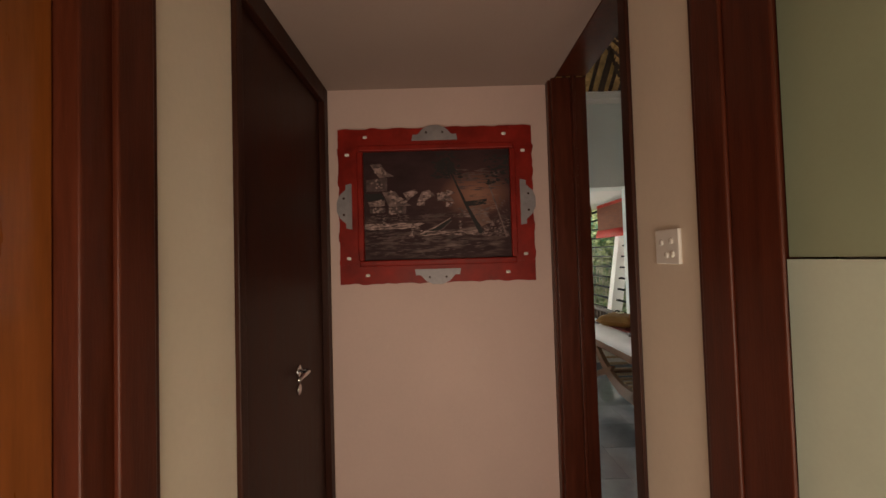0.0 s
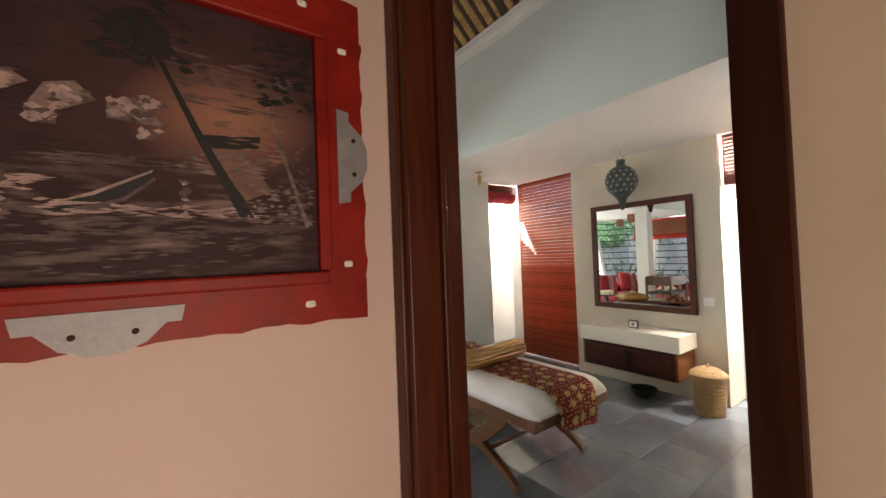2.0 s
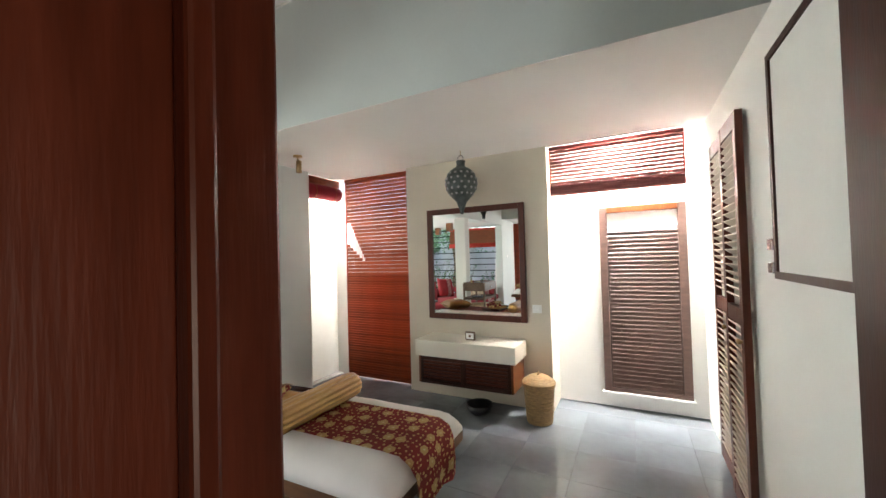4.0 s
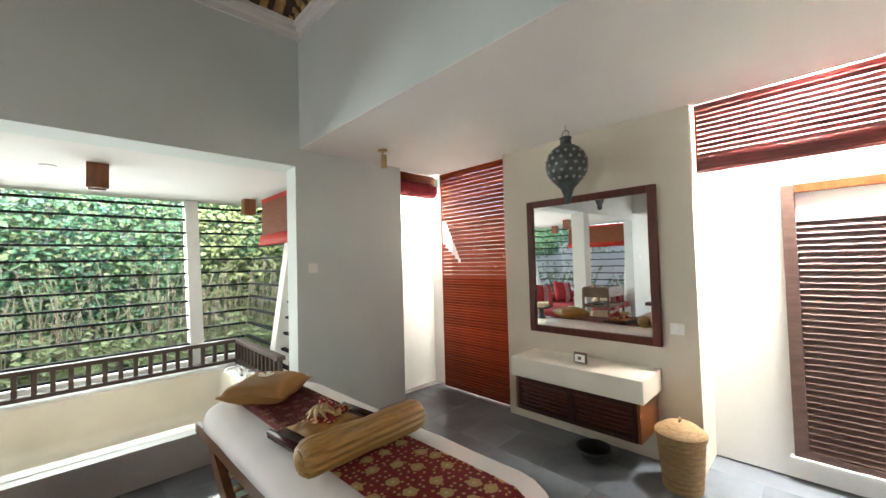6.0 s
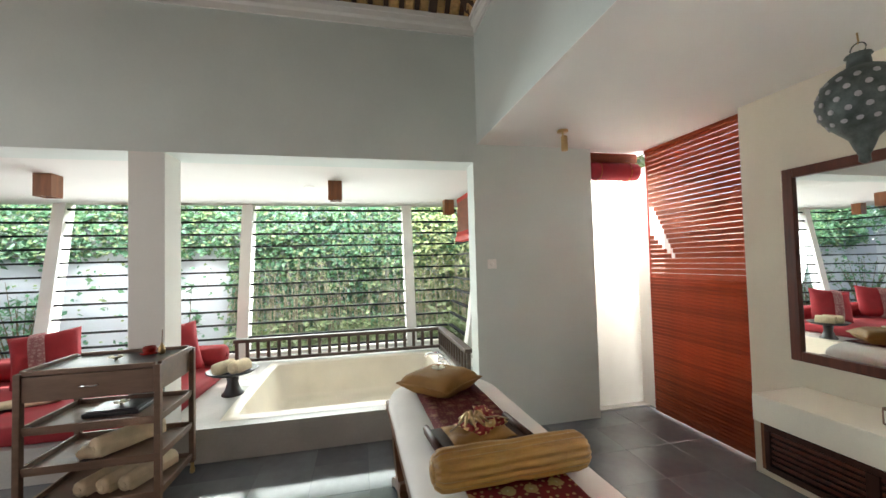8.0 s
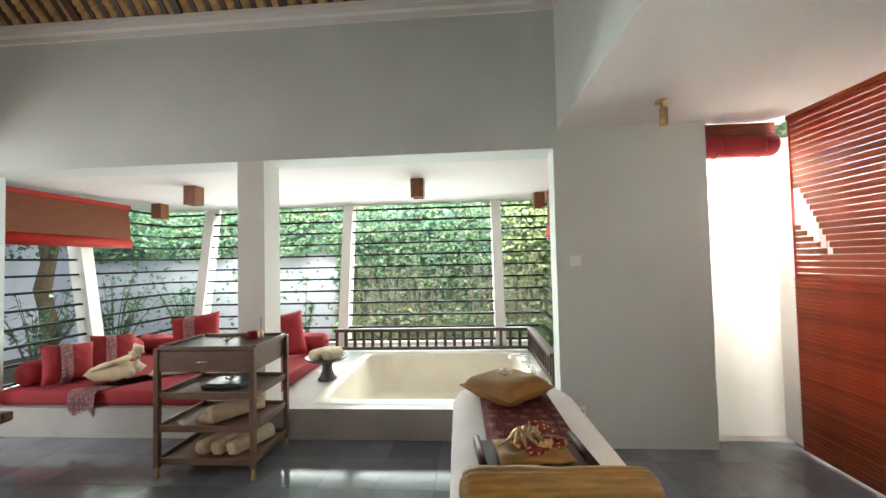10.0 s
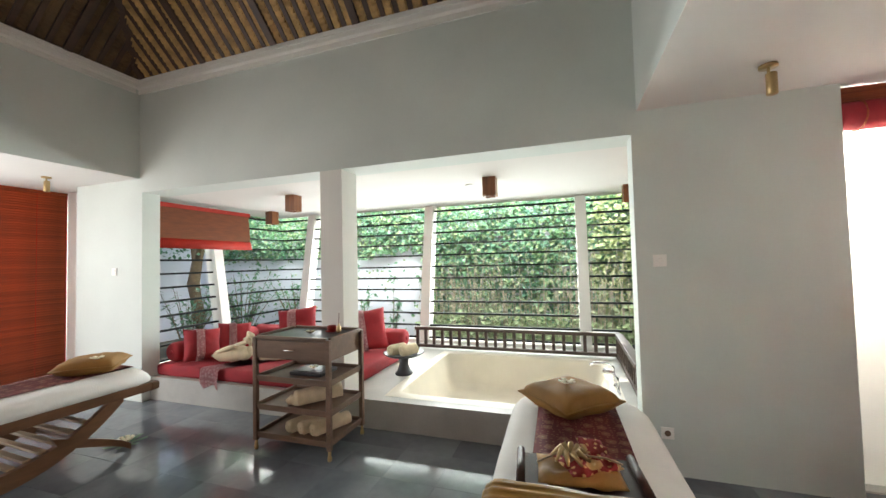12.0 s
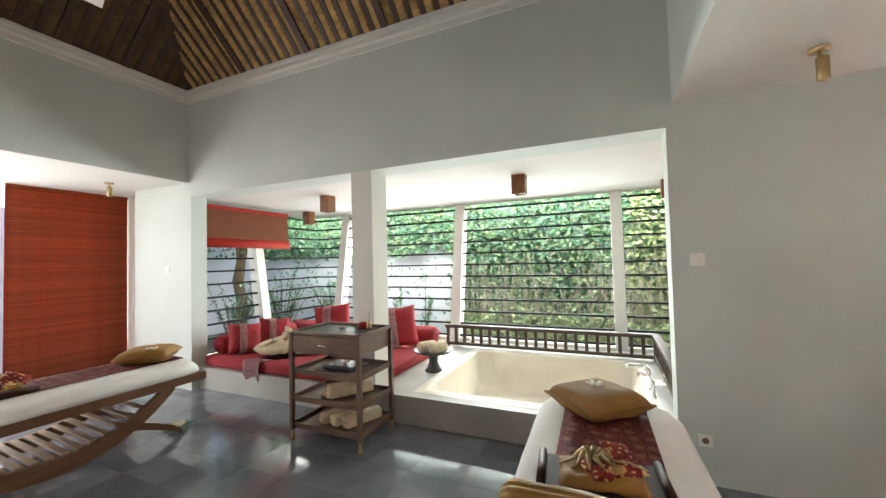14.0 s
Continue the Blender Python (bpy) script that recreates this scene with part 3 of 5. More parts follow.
def cushion(at, size, rx, rz, label):
    c = thing("cushion", at, label, "cushion", "daybed cushions", rz)
    m = pose(0, 0, size * 0.47, rx, 0, 0) @ pose(0, 0, 0, 0, 0, 7 if size > 0.5 else -6)
    part("cover", soft(move(pad(size, size, 0.17, crumple=0.02, seed=at[0]), m)), RED, c)
    band = bmesh.new()
    for sgn in (1,):
        n = 10
        prev = None
        for i in range(n + 1):
            v = 2 * i / n - 1
            row = []
            for u in (-0.42, -0.2, 0.02):
                h = ((1 - u ** 4) * (1 - min(1, abs(v)) ** 4)) ** 0.5
                row.append(band.verts.new((size / 2 * u, size / 2 * v * 0.985, (0.17 / 2 + 0.016) * h + 0.005)))
            if prev:
                for k in range(2):
                    band.faces.new((prev[k], prev[k + 1], row[k + 1], row[k]))
            prev = row
    bmesh.ops.solidify(band, geom=band.faces[:], thickness=0.003)
    part("band", soft(move(band, m)), BROCADE, c, "pink woven brocade band")
cushion((-2.14, 5.50, PL + 0.14), 0.40, 66, 68, "small red cushion with pink brocade band")
cushion((-2.12, 5.95, PL + 0.14), 0.40, 66, 60, "small red cushion with pink brocade band")
cushion((-1.55, 6.48, PL + 0.14), 0.54, 70, 22, "large red cushion with pink brocade band")
cushion((-0.42, 6.42, PL + 0.14), 0.54, 72, 28, "large red cushion with pink brocade band")

def runner_cloth():
    """Brocade strip lying on the mattress and hanging over its front edge."""
    bm = bmesh.new()
    prof = [(0.75, 0.006), (0.4, 0.006), (0.1, 0.006), (0.0, 0.004), (-0.03, -0.02), (-0.035, -0.08), (-0.04, -0.16), (-0.03, -0.22)]
    prev = None
    for y, z in prof:
        row = [bm.verts.new((0.14 * u + (0.75 * y if y > 0 else 0) + 0.004 * math.sin(9 * u + 20 * z), y + 0.008 * math.sin(5 * u), z)) for u in (-1, -0.5, 0, 0.5, 1)]
        if prev:
            for k in range(4):
                bm.faces.new((prev[k], prev[k + 1], row[k + 1], row[k]))
        prev = row
    bmesh.ops.solidify(bm, geom=bm.faces[:], thickness=0.003)
    return single("table_runner", soft(bm), BROCADE, "pink brocade runner hanging over the daybed front", "cloth", (-1.68, 5.235, PL + 0.145))
runner_cloth()

def towel_roll(at, L, r, rz, group):
    t = thing("rolled_towel", at, "rolled cream terry towel", "towel", group, rz)
    part("roll", soft(move(lathe([(r * 0.6, -L / 2), (r * 0.93, -L / 2 + 0.004), (r, -L / 2 + 0.02), (r * 1.03, 0), (r, L / 2 - 0.02), (r * 0.93, L / 2 - 0.004), (r * 0.6, L / 2)], 18), pose(0, 0, r * 1.02, 0, 90, 0))), TOWEL, t)
    part("flap", soft(box(bmesh.new(), -L / 2 * 0.97, L / 2 * 0.97, -r * 1.06, -r * 0.9, r * 0.2, r * 1.3, bevel=0.006)), TOWEL, t)
    for s in (-1, 1):
        part("coil", tube([(s * (L / 2 + 0.002), r * 0.1 * k * math.cos(k * 0.8), r + r * 0.1 * k * math.sin(k * 0.8)) for k in range(1, 9)], 0.004, 5), TOWEL, t)

def towel_swan():
    s = thing("towel_animal", (-1.66, 5.60, PL + 0.142), "cream towel folded into a swan on the daybed", "folded towel", rz=15)
    part("body", soft(move(pad(0.42, 0.26, 0.16, crumple=0.03, seed=4), pose(-0.06, 0, 0.08))), TOWEL, s)
    part("neck", soft(tube([(0.06, 0, 0.06), (0.14, 0, 0.13), (0.13, 0, 0.22), (0.08, 0, 0.27), (0.11, 0, 0.31), (0.16, 0, 0.29), (0.18, 0, 0.24)], [0.06, 0.05, 0.04, 0.038, 0.04, 0.03, 0.012], 10)), TOWEL, s)
    for sg in (-1, 1):
        part("wing", soft(move(pad(0.3, 0.1, 0.05, 8, 6), pose(-0.1, 0.09 * sg, 0.15, 20 * sg, -20, 8 * sg))), TOWEL, s)
towel_swan()
single("folded_towel", soft(move(pad(0.5, 0.12, 0.06, crumple=0.03, seed=9), pose(0, 0, 0.03))), TOWEL, "cream towel lying on the red daybed", "towel", (-1.2, 5.75, PL + 0.142), 20)

def pedestal():
    p = thing("pedestal_dish", (0.30, 6.02, PL), "black stoneware pedestal dish holding rolled towels", "dish")
    part("foot", soft(lathe([(0.10, 0), (0.10, 0.015), (0.075, 0.04), (0.05, 0.12), (0.06, 0.19), (0.05, 0.20)], 28)), BLACK, p)
    part("plate", soft(lathe([(0.05, 0.195), (0.19, 0.215), (0.235, 0.245), (0.225, 0.25), (0.18, 0.225), (0.03, 0.215)], 32)), BLACK, p)
    towel_roll((0.23, 6.0, PL + 0.222), 0.22, 0.058, 62, "towels on the dish")
    towel_roll((0.37, 6.0, PL + 0.222), 0.22, 0.058, 70, "towels on the dish")
pedestal()

# ---- trolley ----
def trolley():
    t = thing("trolley", (-0.05, 4.84, 0), "brown wooden trolley with drawer and open shelves", "trolley")
    W, D = 0.36, 0.24
    for sx in (-1, 1):
        for sy in (-1, 1):
            leg = part("leg", bx(sx * W - 0.018, sx * W + 0.018, sy * D - 0.018, sy * D + 0.018, 0.08, 0.93, bevel=0.003), TEAK_GREY, t)
            part("castor", soft(lathe([(0.012, 0), (0.017, 0.006), (0.017, 0.03), (0.012, 0.04), (0.012, 0.08)], 12, at=(sx * W, sy * D, 0))), BRASS, leg, "small brass castor")
    part("drawer_box", bx(-W + 0.01, W - 0.01, -D + 0.012, D - 0.012, 0.755, 0.915), TEAK_GREY, t)
    df = part("drawer_front", bx(-W + 0.02, W - 0.02, -D - 0.012, -D + 0.01, 0.762, 0.91, bevel=0.003), TEAK_GREY, t)
    part("handle", soft(tube([(-0.045, -D - 0.013, 0.838), (-0.045, -D - 0.03, 0.838), (0.045, -D - 0.03, 0.838), (0.045, -D - 0.013, 0.838)], 0.006, 8)), CHROME, df, "small chrome drawer pull")
    part("top_tray", bx(-W + 0.02, W - 0.02, -D + 0.02, D - 0.02, 0.917, 0.925), BLACK, t, "dark glossy top inset")
    for z in (0.10, 0.33, 0.565):
        sh = part("shelf", bx(-W, W, -D, D, z, z + 0.018), TEAK_GREY, t)
        for sy in (-1, 1):
            part("lip", bx(-W + 0.018, W - 0.018, sy * D - 0.008, sy * D + 0.008, z + 0.019, z + 0.05, bevel=0.002), TEAK_GREY, sh)
        for sx in (-1, 1):
            part("lip", bx(sx * W - 0.008, sx * W + 0.008, -D + 0.018, D - 0.018, z + 0.019, z + 0.05, bevel=0.002), TEAK_GREY, sh)
    for sy in (-1, 1):
        part("rim", bx(-W + 0.018, W - 0.018, sy * D - 0.012, sy * D + 0.012, 0.916, 0.945, bevel=0.003), TEAK_GREY, t)
    for sx in (-1, 1):
        part("rim", bx(sx * W - 0.012, sx * W + 0.012, -D + 0.018, D - 0.018, 0.916, 0.945, bevel=0.003), TEAK_GREY, t)
trolley()
for i, x in enumerate((-0.10, 0.02, 0.14)):
    towel_roll((x, 4.86, 0.119), 0.36, 0.05, 68, "towels on the trolley")
towel_roll((0.02, 4.86, 0.349), 0.40, 0.062, 55, "towels on the trolley")
single("folded_cloth", soft(move(pad(0.14, 0.10, 0.07, crumple=0.05, seed=2), pose(0, 0, 0.035))), TOWEL, "crumpled cream washcloth on the trolley shelf", "cloth", (-0.12, 4.74, 0.349))
black_tray = thing("tray", (-0.03, 4.86, 0.585), "square black tray on the trolley shelf", "tray")
part("base", bx(-0.16, 0.16, -0.12, 0.12, 0, 0.03, bevel=0.008), BLACK, black_tray)
part("inset", bx(-0.14, 0.14, -0.10, 0.10, 0.031, 0.036), BLACK, black_tray)

def blossom(at, r, label="white frangipani flower with a yellow heart"):
    f = thing("flower", at, label, "flower", "scattered blossoms", rz=hash((round(at[0] * 100), round(at[1] * 100))) % 60)
    for k in range(5):
        part("petal", soft(move(pad(r * 1.1, r * 0.62, r * 0.16, 6, 6), pose(0, 0, 0.004, 0, 0, 72 * k) @ pose(r * 0.5, 0, r * 0.2, 0, -18, 0))), PETAL, f)
    part("heart", soft(lathe([(r * 0.2, 0), (r * 0.22, r * 0.2), (r * 0.05, r * 0.32)], 10)), GOLD, f, "yellow flower heart")
blossom((-0.03, 4.86, 0.622), 0.045)
blossom((-0.06, 4.86, 0.926), 0.045)
incense = thing("oil_burner", (0.08, 4.98, 0.926), "small red oil burner with bottle on the trolley", "burner")
part("bowl", soft(lathe([(0.03, 0), (0.035, 0.01), (0.045, 0.03), (0.038, 0.05), (0.03, 0.05), (0.03, 0.04)], 18)), REDPAINT, incense)
part("saucer", soft(lathe([(0.055, 0), (0.06, 0.006), (0.03, 0.008)], 18)), REDPAINT, incense)
bottle = thing("bottle", (0.17, 4.95, 0.926), "small brass oil bottle with a slim neck", "bottle")
part("body", soft(lathe([(0.018, 0), (0.022, 0.01), (0.02, 0.045), (0.008, 0.06), (0.008, 0.075)], 14)), BRASS, bottle)
part("stick", tube([(0, 0, 0.07), (0.002, 0.004, 0.17)], 0.003, 6), TEAK, bottle)


# ---- massage beds ----
def bed():
    """Massage bed along y, head at +y, standing on crossed curved legs."""
    t = thing("massage_bed", (2.16, 3.66, 0), "dark teak massage bed with white sheet and curved legs", "massage bed", "massage beds", 1.5)
    L, W = 1.02, 0.37
    for s in (-1, 1):
        part("side_rail", bx(s * W - 0.025, s * W + 0.025, -L - 0.02, L + 0.05, 0.44, 0.515, bevel=0.006), TEAK, t)
        # low curved stretcher rising to both ends
        n = 24
        outer, inner = [], []
        for i in range(n + 1):
            y = -0.80 + 1.60 * i / n
            z = 0.12 + 0.50 * (abs(y) / 0.92) ** 2.2
            outer.append((y, z - 0.068))
            inner.append((y, z + 0.05))
        part("curved_leg", extrude(outer + inner[::-1], "x", s * W - 0.022, s * W + 0.022), TEAK, t)
        for e in (-1, 1):
            n = 8
            a, b = [], []
            for i in range(n + 1):
                u = i / n
                y = e * (0.40 + 0.46 * u)
                z = 0.21 * (1 - u) ** 0.75
                a.append((y, max(0.0, z - 0.0)))
                b.append((y - e * 0.05 * (1 - u), z + 0.095 - 0.045 * u))
            part("foot", extrude(a + b[::-1], "x", s * W - 0.02, s * W + 0.02), TEAK, t)
    for y in (-L, L + 0.03):
        part("end_rail", bx(-W - 0.03, W + 0.03, y - 0.03, y + 0.03, 0.445, 0.51, bevel=0.006), TEAK, t)
    for e in (-1, 1):
        part("cross_bar", soft(tube([(-W, e * 0.58, 0.17), (W, e * 0.58, 0.17)], 0.016, 8)), TEAK, t)
    for i in range(15):
        y = -0.56 + 0.08 * i
        z = 0.175 + 0.50 * (abs(y) / 0.92) ** 2.2
        part("slat", bx(-W + 0.02, W - 0.02, y - 0.022, y + 0.022, z - 0.01, z + 0.008, bevel=0.003), LATH, t, "pale lower shelf slat")
    part("platform", bx(-W + 0.026, W - 0.026, -L + 0.03, L, 0.47, 0.505), TEAK, t)
    # mattress with sheet, its long edges rounded
    bm = bmesh.new()
    prof = []
    for i in range(20):
        a = math.pi * i / 19
        prof.append(((W + 0.03) * (1 if math.cos(a) > 0 else -1) * abs(math.cos(a)) ** 0.42, 0.518 + 0.125 * abs(math.sin(a)) ** 0.6))
    rows = []
    ys = [-L - 0.04, -L - 0.035, -L - 0.01, -L + 0.04, *[-L + 0.1 + 0.12 * k for k in range(16)], L - 0.09, L - 0.05, L - 0.01, L + 0.015, L + 0.03]
    for y in ys:
        end = max(0.0, min(1.0, (y + L + 0.04) / 0.10)) ** 0.5 * max(0.0, min(1.0, (L + 0.035 - y) / 0.08)) ** 0.5
        rows.append([bm.verts.new((x * ((0.93 + 0.07 * end) if y < 0 else (0.78 + 0.22 * min(1.0, (L + 0.032 - y) / 0.16) ** 0.5)) + 0.004 * noise.noise(Vector((x * 7, y * 4, z * 9))), y, 0.518 + (z - 0.518) * (0.25 + 0.75 * end) + 0.004 * noise.noise(Vector((x * 5, y * 6, 3))) * end)) for x, z in prof])
    for a, b in zip(rows, rows[1:]):
        for k in range(len(prof) - 1):
            bm.faces.new((a[k], a[k + 1], b[k + 1], b[k]))
        bm.faces.new((a[-1], a[0], b[0], b[-1]))
    bm.faces.new(rows[0])
    bm.faces.new(rows[-1][::-1])
    part("mattress", soft(bm), SHEET, t, "mattress in a white cotton sheet")
    return t
east_bed = bed()
west_bed = copy_thing(east_bed, pose(-1.88, 3.46, 0, 0, 0, -2))

def bed_cloth(at, rz, material, y0, y1, hang, label):
    """Printed runner along the bed, hanging over its foot."""
    bm = bmesh.new()
    W = 0.215
    pts = [(0.98, 0.648), (0.6, 0.649), (0.2, 0.649), (0.0, 0.649), (-0.2, 0.649), (-0.6, 0.649), (-0.9, 0.649), (-1.0, 0.645), (-1.055, 0.615), (-1.075, 0.56), (-1.085, 0.56 - hang / 2), (-1.08, 0.56 - hang)]
    pts = [q for q in pts if y0 < q[0] <= y1]
    prev = None
    for y, z in pts:
        row = [bm.verts.new((W * u, y + (0.012 * math.sin(7 * u) if z < 0.6 else 0) - (0.01 if z < 0.6 else 0), z + 0.003 * noise.noise(Vector((u * 2, y * 5, 0))) + (-0.03 * u if z < 0.5 else 0))) for u in (-1, -0.66, -0.33, 0, 0.33, 0.66, 1)]
        if prev:
            for k in range(6):
                bm.faces.new((prev[k], prev[k + 1], row[k + 1], row[k]))
        prev = row
    bmesh.ops.solidify(bm, geom=bm.faces[:], thickness=0.004)
    return single("bed_runner", soft(bm), material, label, "cloth", at, rz, "bed runners")
bed_cloth((2.15, 3.66, 0), 1.5, BATIK, -9, 0.1, 0.17, "red flowered batik runner hanging over the bed's foot")
bed_cloth((2.15, 3.655, 0.005), 1.5, BATIK_DARK, -0.1, 9, 0, "dark red diamond-patterned runner under the pillow")
bed_cloth((-1.88, 3.46, 0), -2, BATIK_DARK, -0.9, 9, 0, "dark red patterned runner along the bed")

def pillow(at, rz, label):
    p = thing("pillow", at, label, "pillow", "bed pillows", rz)
    part("cover", soft(move(pad(0.43, 0.43, 0.14, crumple=0.012, seed=at[0], pinch=0.2), pose(0, 0, 0.062))), GOLD_DARK, p)
    part("piping", soft(tube([(0.21, 0.21, 0.062), (0.187, 0, 0.062), (0.21, -0.21, 0.062), (0, -0.187, 0.062), (-0.21, -0.21, 0.062), (-0.187, 0, 0.062), (-0.21, 0.21, 0.062), (0, 0.187, 0.062), (0.21, 0.21, 0.062)], 0.006, 6)), GOLD_DARK, p)
pillow((2.09, 4.45, 0.65), 42, "square ochre silk pillow on the bed's head end")
blossom((2.08, 4.44, 0.783), 0.05)
pillow((-1.86, 4.25, 0.645), 42, "square ochre silk pillow on the far bed")
blossom((-1.72, 4.2, 0.765), 0.05)

def roll_bolster():
    b = thing("neck_roll", (2.15, 3.33, 0.648), "gold pleated silk bolster lying across the bed", "bolster", rz=1)
    n, bm = 84, bmesh.new()
    rows = []
    for i, x in enumerate([-0.33, -0.325, -0.30, *[-0.27 + 0.045 * k for k in range(13)], 0.30, 0.325, 0.33]):
        end = {0.33: 0.25, 0.325: 0.72, 0.30: 0.95}.get(round(abs(x), 3), 1.0)
        pinch = 1 - 0.05 * math.exp(-(x / 0.04) ** 2)
        rows.append([bm.verts.new((x, end * pinch * (0.076 + 0.006 * math.sin(2 * math.pi * k * 15 / n + 1.2 * math.sin(x * 5)) * (0.6 + 0.8 * abs(noise.noise(Vector((x * 5, k * 0.3, 2)))))) * math.cos(2 * math.pi * k / n), 0.078 + end * pinch * (0.074 + 0.006 * math.sin(2 * math.pi * k * 15 / n + 1.2 * math.sin(x * 5)) * (0.6 + 0.8 * abs(noise.noise(Vector((x * 5, k * 0.3, 2)))))) * math.sin(2 * math.pi * k / n))) for k in range(n)])
    for a, c in zip(rows, rows[1:]):
        for k in range(n):
            bm.faces.new((a[k], a[(k + 1) % n], c[(k + 1) % n], c[k]))
    bm.faces.new(rows[0])
    bm.faces.new(rows[-1])
    part("cover", soft(bm), GOLD, b)
    for s in (-1, 1):
        part("end_cap", soft(move(lathe([(0.045, 0), (0.04, 0.008), (0.008, 0.014)], 16), pose(s * 0.325, 0, 0.078, 0, 90 * s, 0))), GOLD, b, "gathered gold end")
roll_bolster()

def spa_tray(at, rz):
    t = thing("spa_tray", at, "dark wooden tray with folded sarong, ribbon and flowers", "tray", "spa trays", rz)
    part("base", bx(-0.24, 0.24, -0.14, 0.14, 0, 0.015, bevel=0.004), WOOD_BLACK, t)
    for s in (-1, 1):
        part("end_roll", soft(tube([(s * 0.225, -0.14, 0.024), (s * 0.225, 0.14, 0.024)], 0.017, 10)), WOOD_BLACK, t)
    part("ochre_cloth", soft(move(pad(0.32, 0.22, 0.035, crumple=0.02, seed=5, pinch=0.05), pose(0, -0.01, 0.034))), GOLD_DARK, t, "folded ochre cloth")
    part("sarong", soft(move(pad(0.22, 0.18, 0.05, crumple=0.05, seed=8), pose(0.03, 0.02, 0.058, 0, 0, 25))), BATIK, t, "folded red batik sarong")
    part("sarong_corner", soft(move(pad(0.16, 0.10, 0.03, 8, 6, crumple=0.03, seed=3), pose(0.07, 0.06, 0.09, 35, 20, 40))), BATIK, t)
    for k in range(9):
        a = k * 0.7
        loop = tube([(0, 0, 0.10), (0.04 * math.cos(a), 0.04 * math.sin(a), 0.145), (0.075 * math.cos(a + 0.3), 0.075 * math.sin(a + 0.3), 0.115)], [0.012, 0.013, 0.005], 6)
        part("bow_loop", soft(move(loop, pose(-0.03, -0.02, -0.025))), BRASS, t, "shiny gold ribbon loop")
    part("cord", soft(tube([(-0.16, -0.05, 0.075), (-0.08, -0.02, 0.10), (0.0, -0.04, 0.11), (0.10, -0.03, 0.10), (0.16, -0.02, 0.075)], 0.004, 6)), LATH, t)
spa_tray((2.12, 3.70, 0.652), 6)
spa_tray((-1.92, 3.30, 0.652), 0)

# ---- washstand ----
def washstand():
    t = thing("washstand", (EAST, 3.20, 0.25), "cream terrazzo basin slab on a slatted dark wood cabinet", "washstand")
    slab = part("slab", bx(-0.40, 0, -0.53, 0.53, 0.275, 0.435, bevel=0.006), TUBWHITE, t)
    for s in (-1, 1):
        part("side_panel", bx(-0.38, 0, s * 0.49 - 0.012, s * 0.49 + 0.012, 0, 0.274, bevel=0.003), WOOD_ORANGE, t)
    part("top_rail", bx(-0.385, -0.36, -0.478, 0.478, 0.235, 0.272, bevel=0.002), WOOD_BLACK, t)
    part("bottom_rail", bx(-0.385, -0.36, -0.478, 0.478, 0.0, 0.035, bevel=0.002), WOOD_BLACK, t)
    for y in (-0.463, 0.0, 0.463):
        part("stile", bx(-0.388, -0.357, y - 0.015 - (0.01 if y == 0 else 0), y + 0.015 + (0.01 if y == 0 else 0), 0.036, 0.234, bevel=0.002), WOOD_BLACK, t)
    for s in (-1, 1):
        for k in range(6):
            z = 0.052 + 0.032 * k
            part("slat", bx(-0.382, -0.364, s * 0.2365 - 0.209, s * 0.2365 + 0.209, z, z + 0.019, bevel=0.002), WOOD, t)
    part("back_panel", bx(-0.34, -0.32, -0.475, 0.475, 0.0, 0.27), WOOD_BLACK, t)
washstand()
clock = thing("soap_stand", (4.02, 3.17, 0.686), "small dark framed amenity card on the basin slab", "stand")
part("frame", bx(-0.012, 0.012, -0.055, 0.055, 0, 0.09, bevel=0.012), TEAK_GREY, clock)
part("card", bx(-0.015, -0.0125, -0.04, 0.04, 0.016, 0.074), PLASTIC, clock, "white card")
part("card_motif", bx(-0.017, -0.0155, -0.012, 0.012, 0.034, 0.058), TEAK, clock)

def mirror():
    t = thing("mirror", (EAST, 3.20, 0.85), "large square mirror in a dark red wooden frame", "mirror")
    W, H = 0.555, 1.21
    part("glass", bx(-0.018, -0.010, -W + 0.05, W - 0.05, 0.05, H - 0.05), MIRROR, t, "clear mirror glass")
    part("stile", bx(-0.04, 0, -W, -W + 0.06, 0, H, bevel=0.006), WOOD, t)
    part("stile", bx(-0.04, 0, W - 0.06, W, 0, H, bevel=0.006), WOOD, t)
    part("rail", bx(-0.04, 0, -W + 0.06, W - 0.06, 0, 0.06, bevel=0.006), WOOD, t)
    part("rail", bx(-0.04, 0, -W + 0.06, W - 0.06, H - 0.06, H, bevel=0.006), WOOD, t)
mirror()

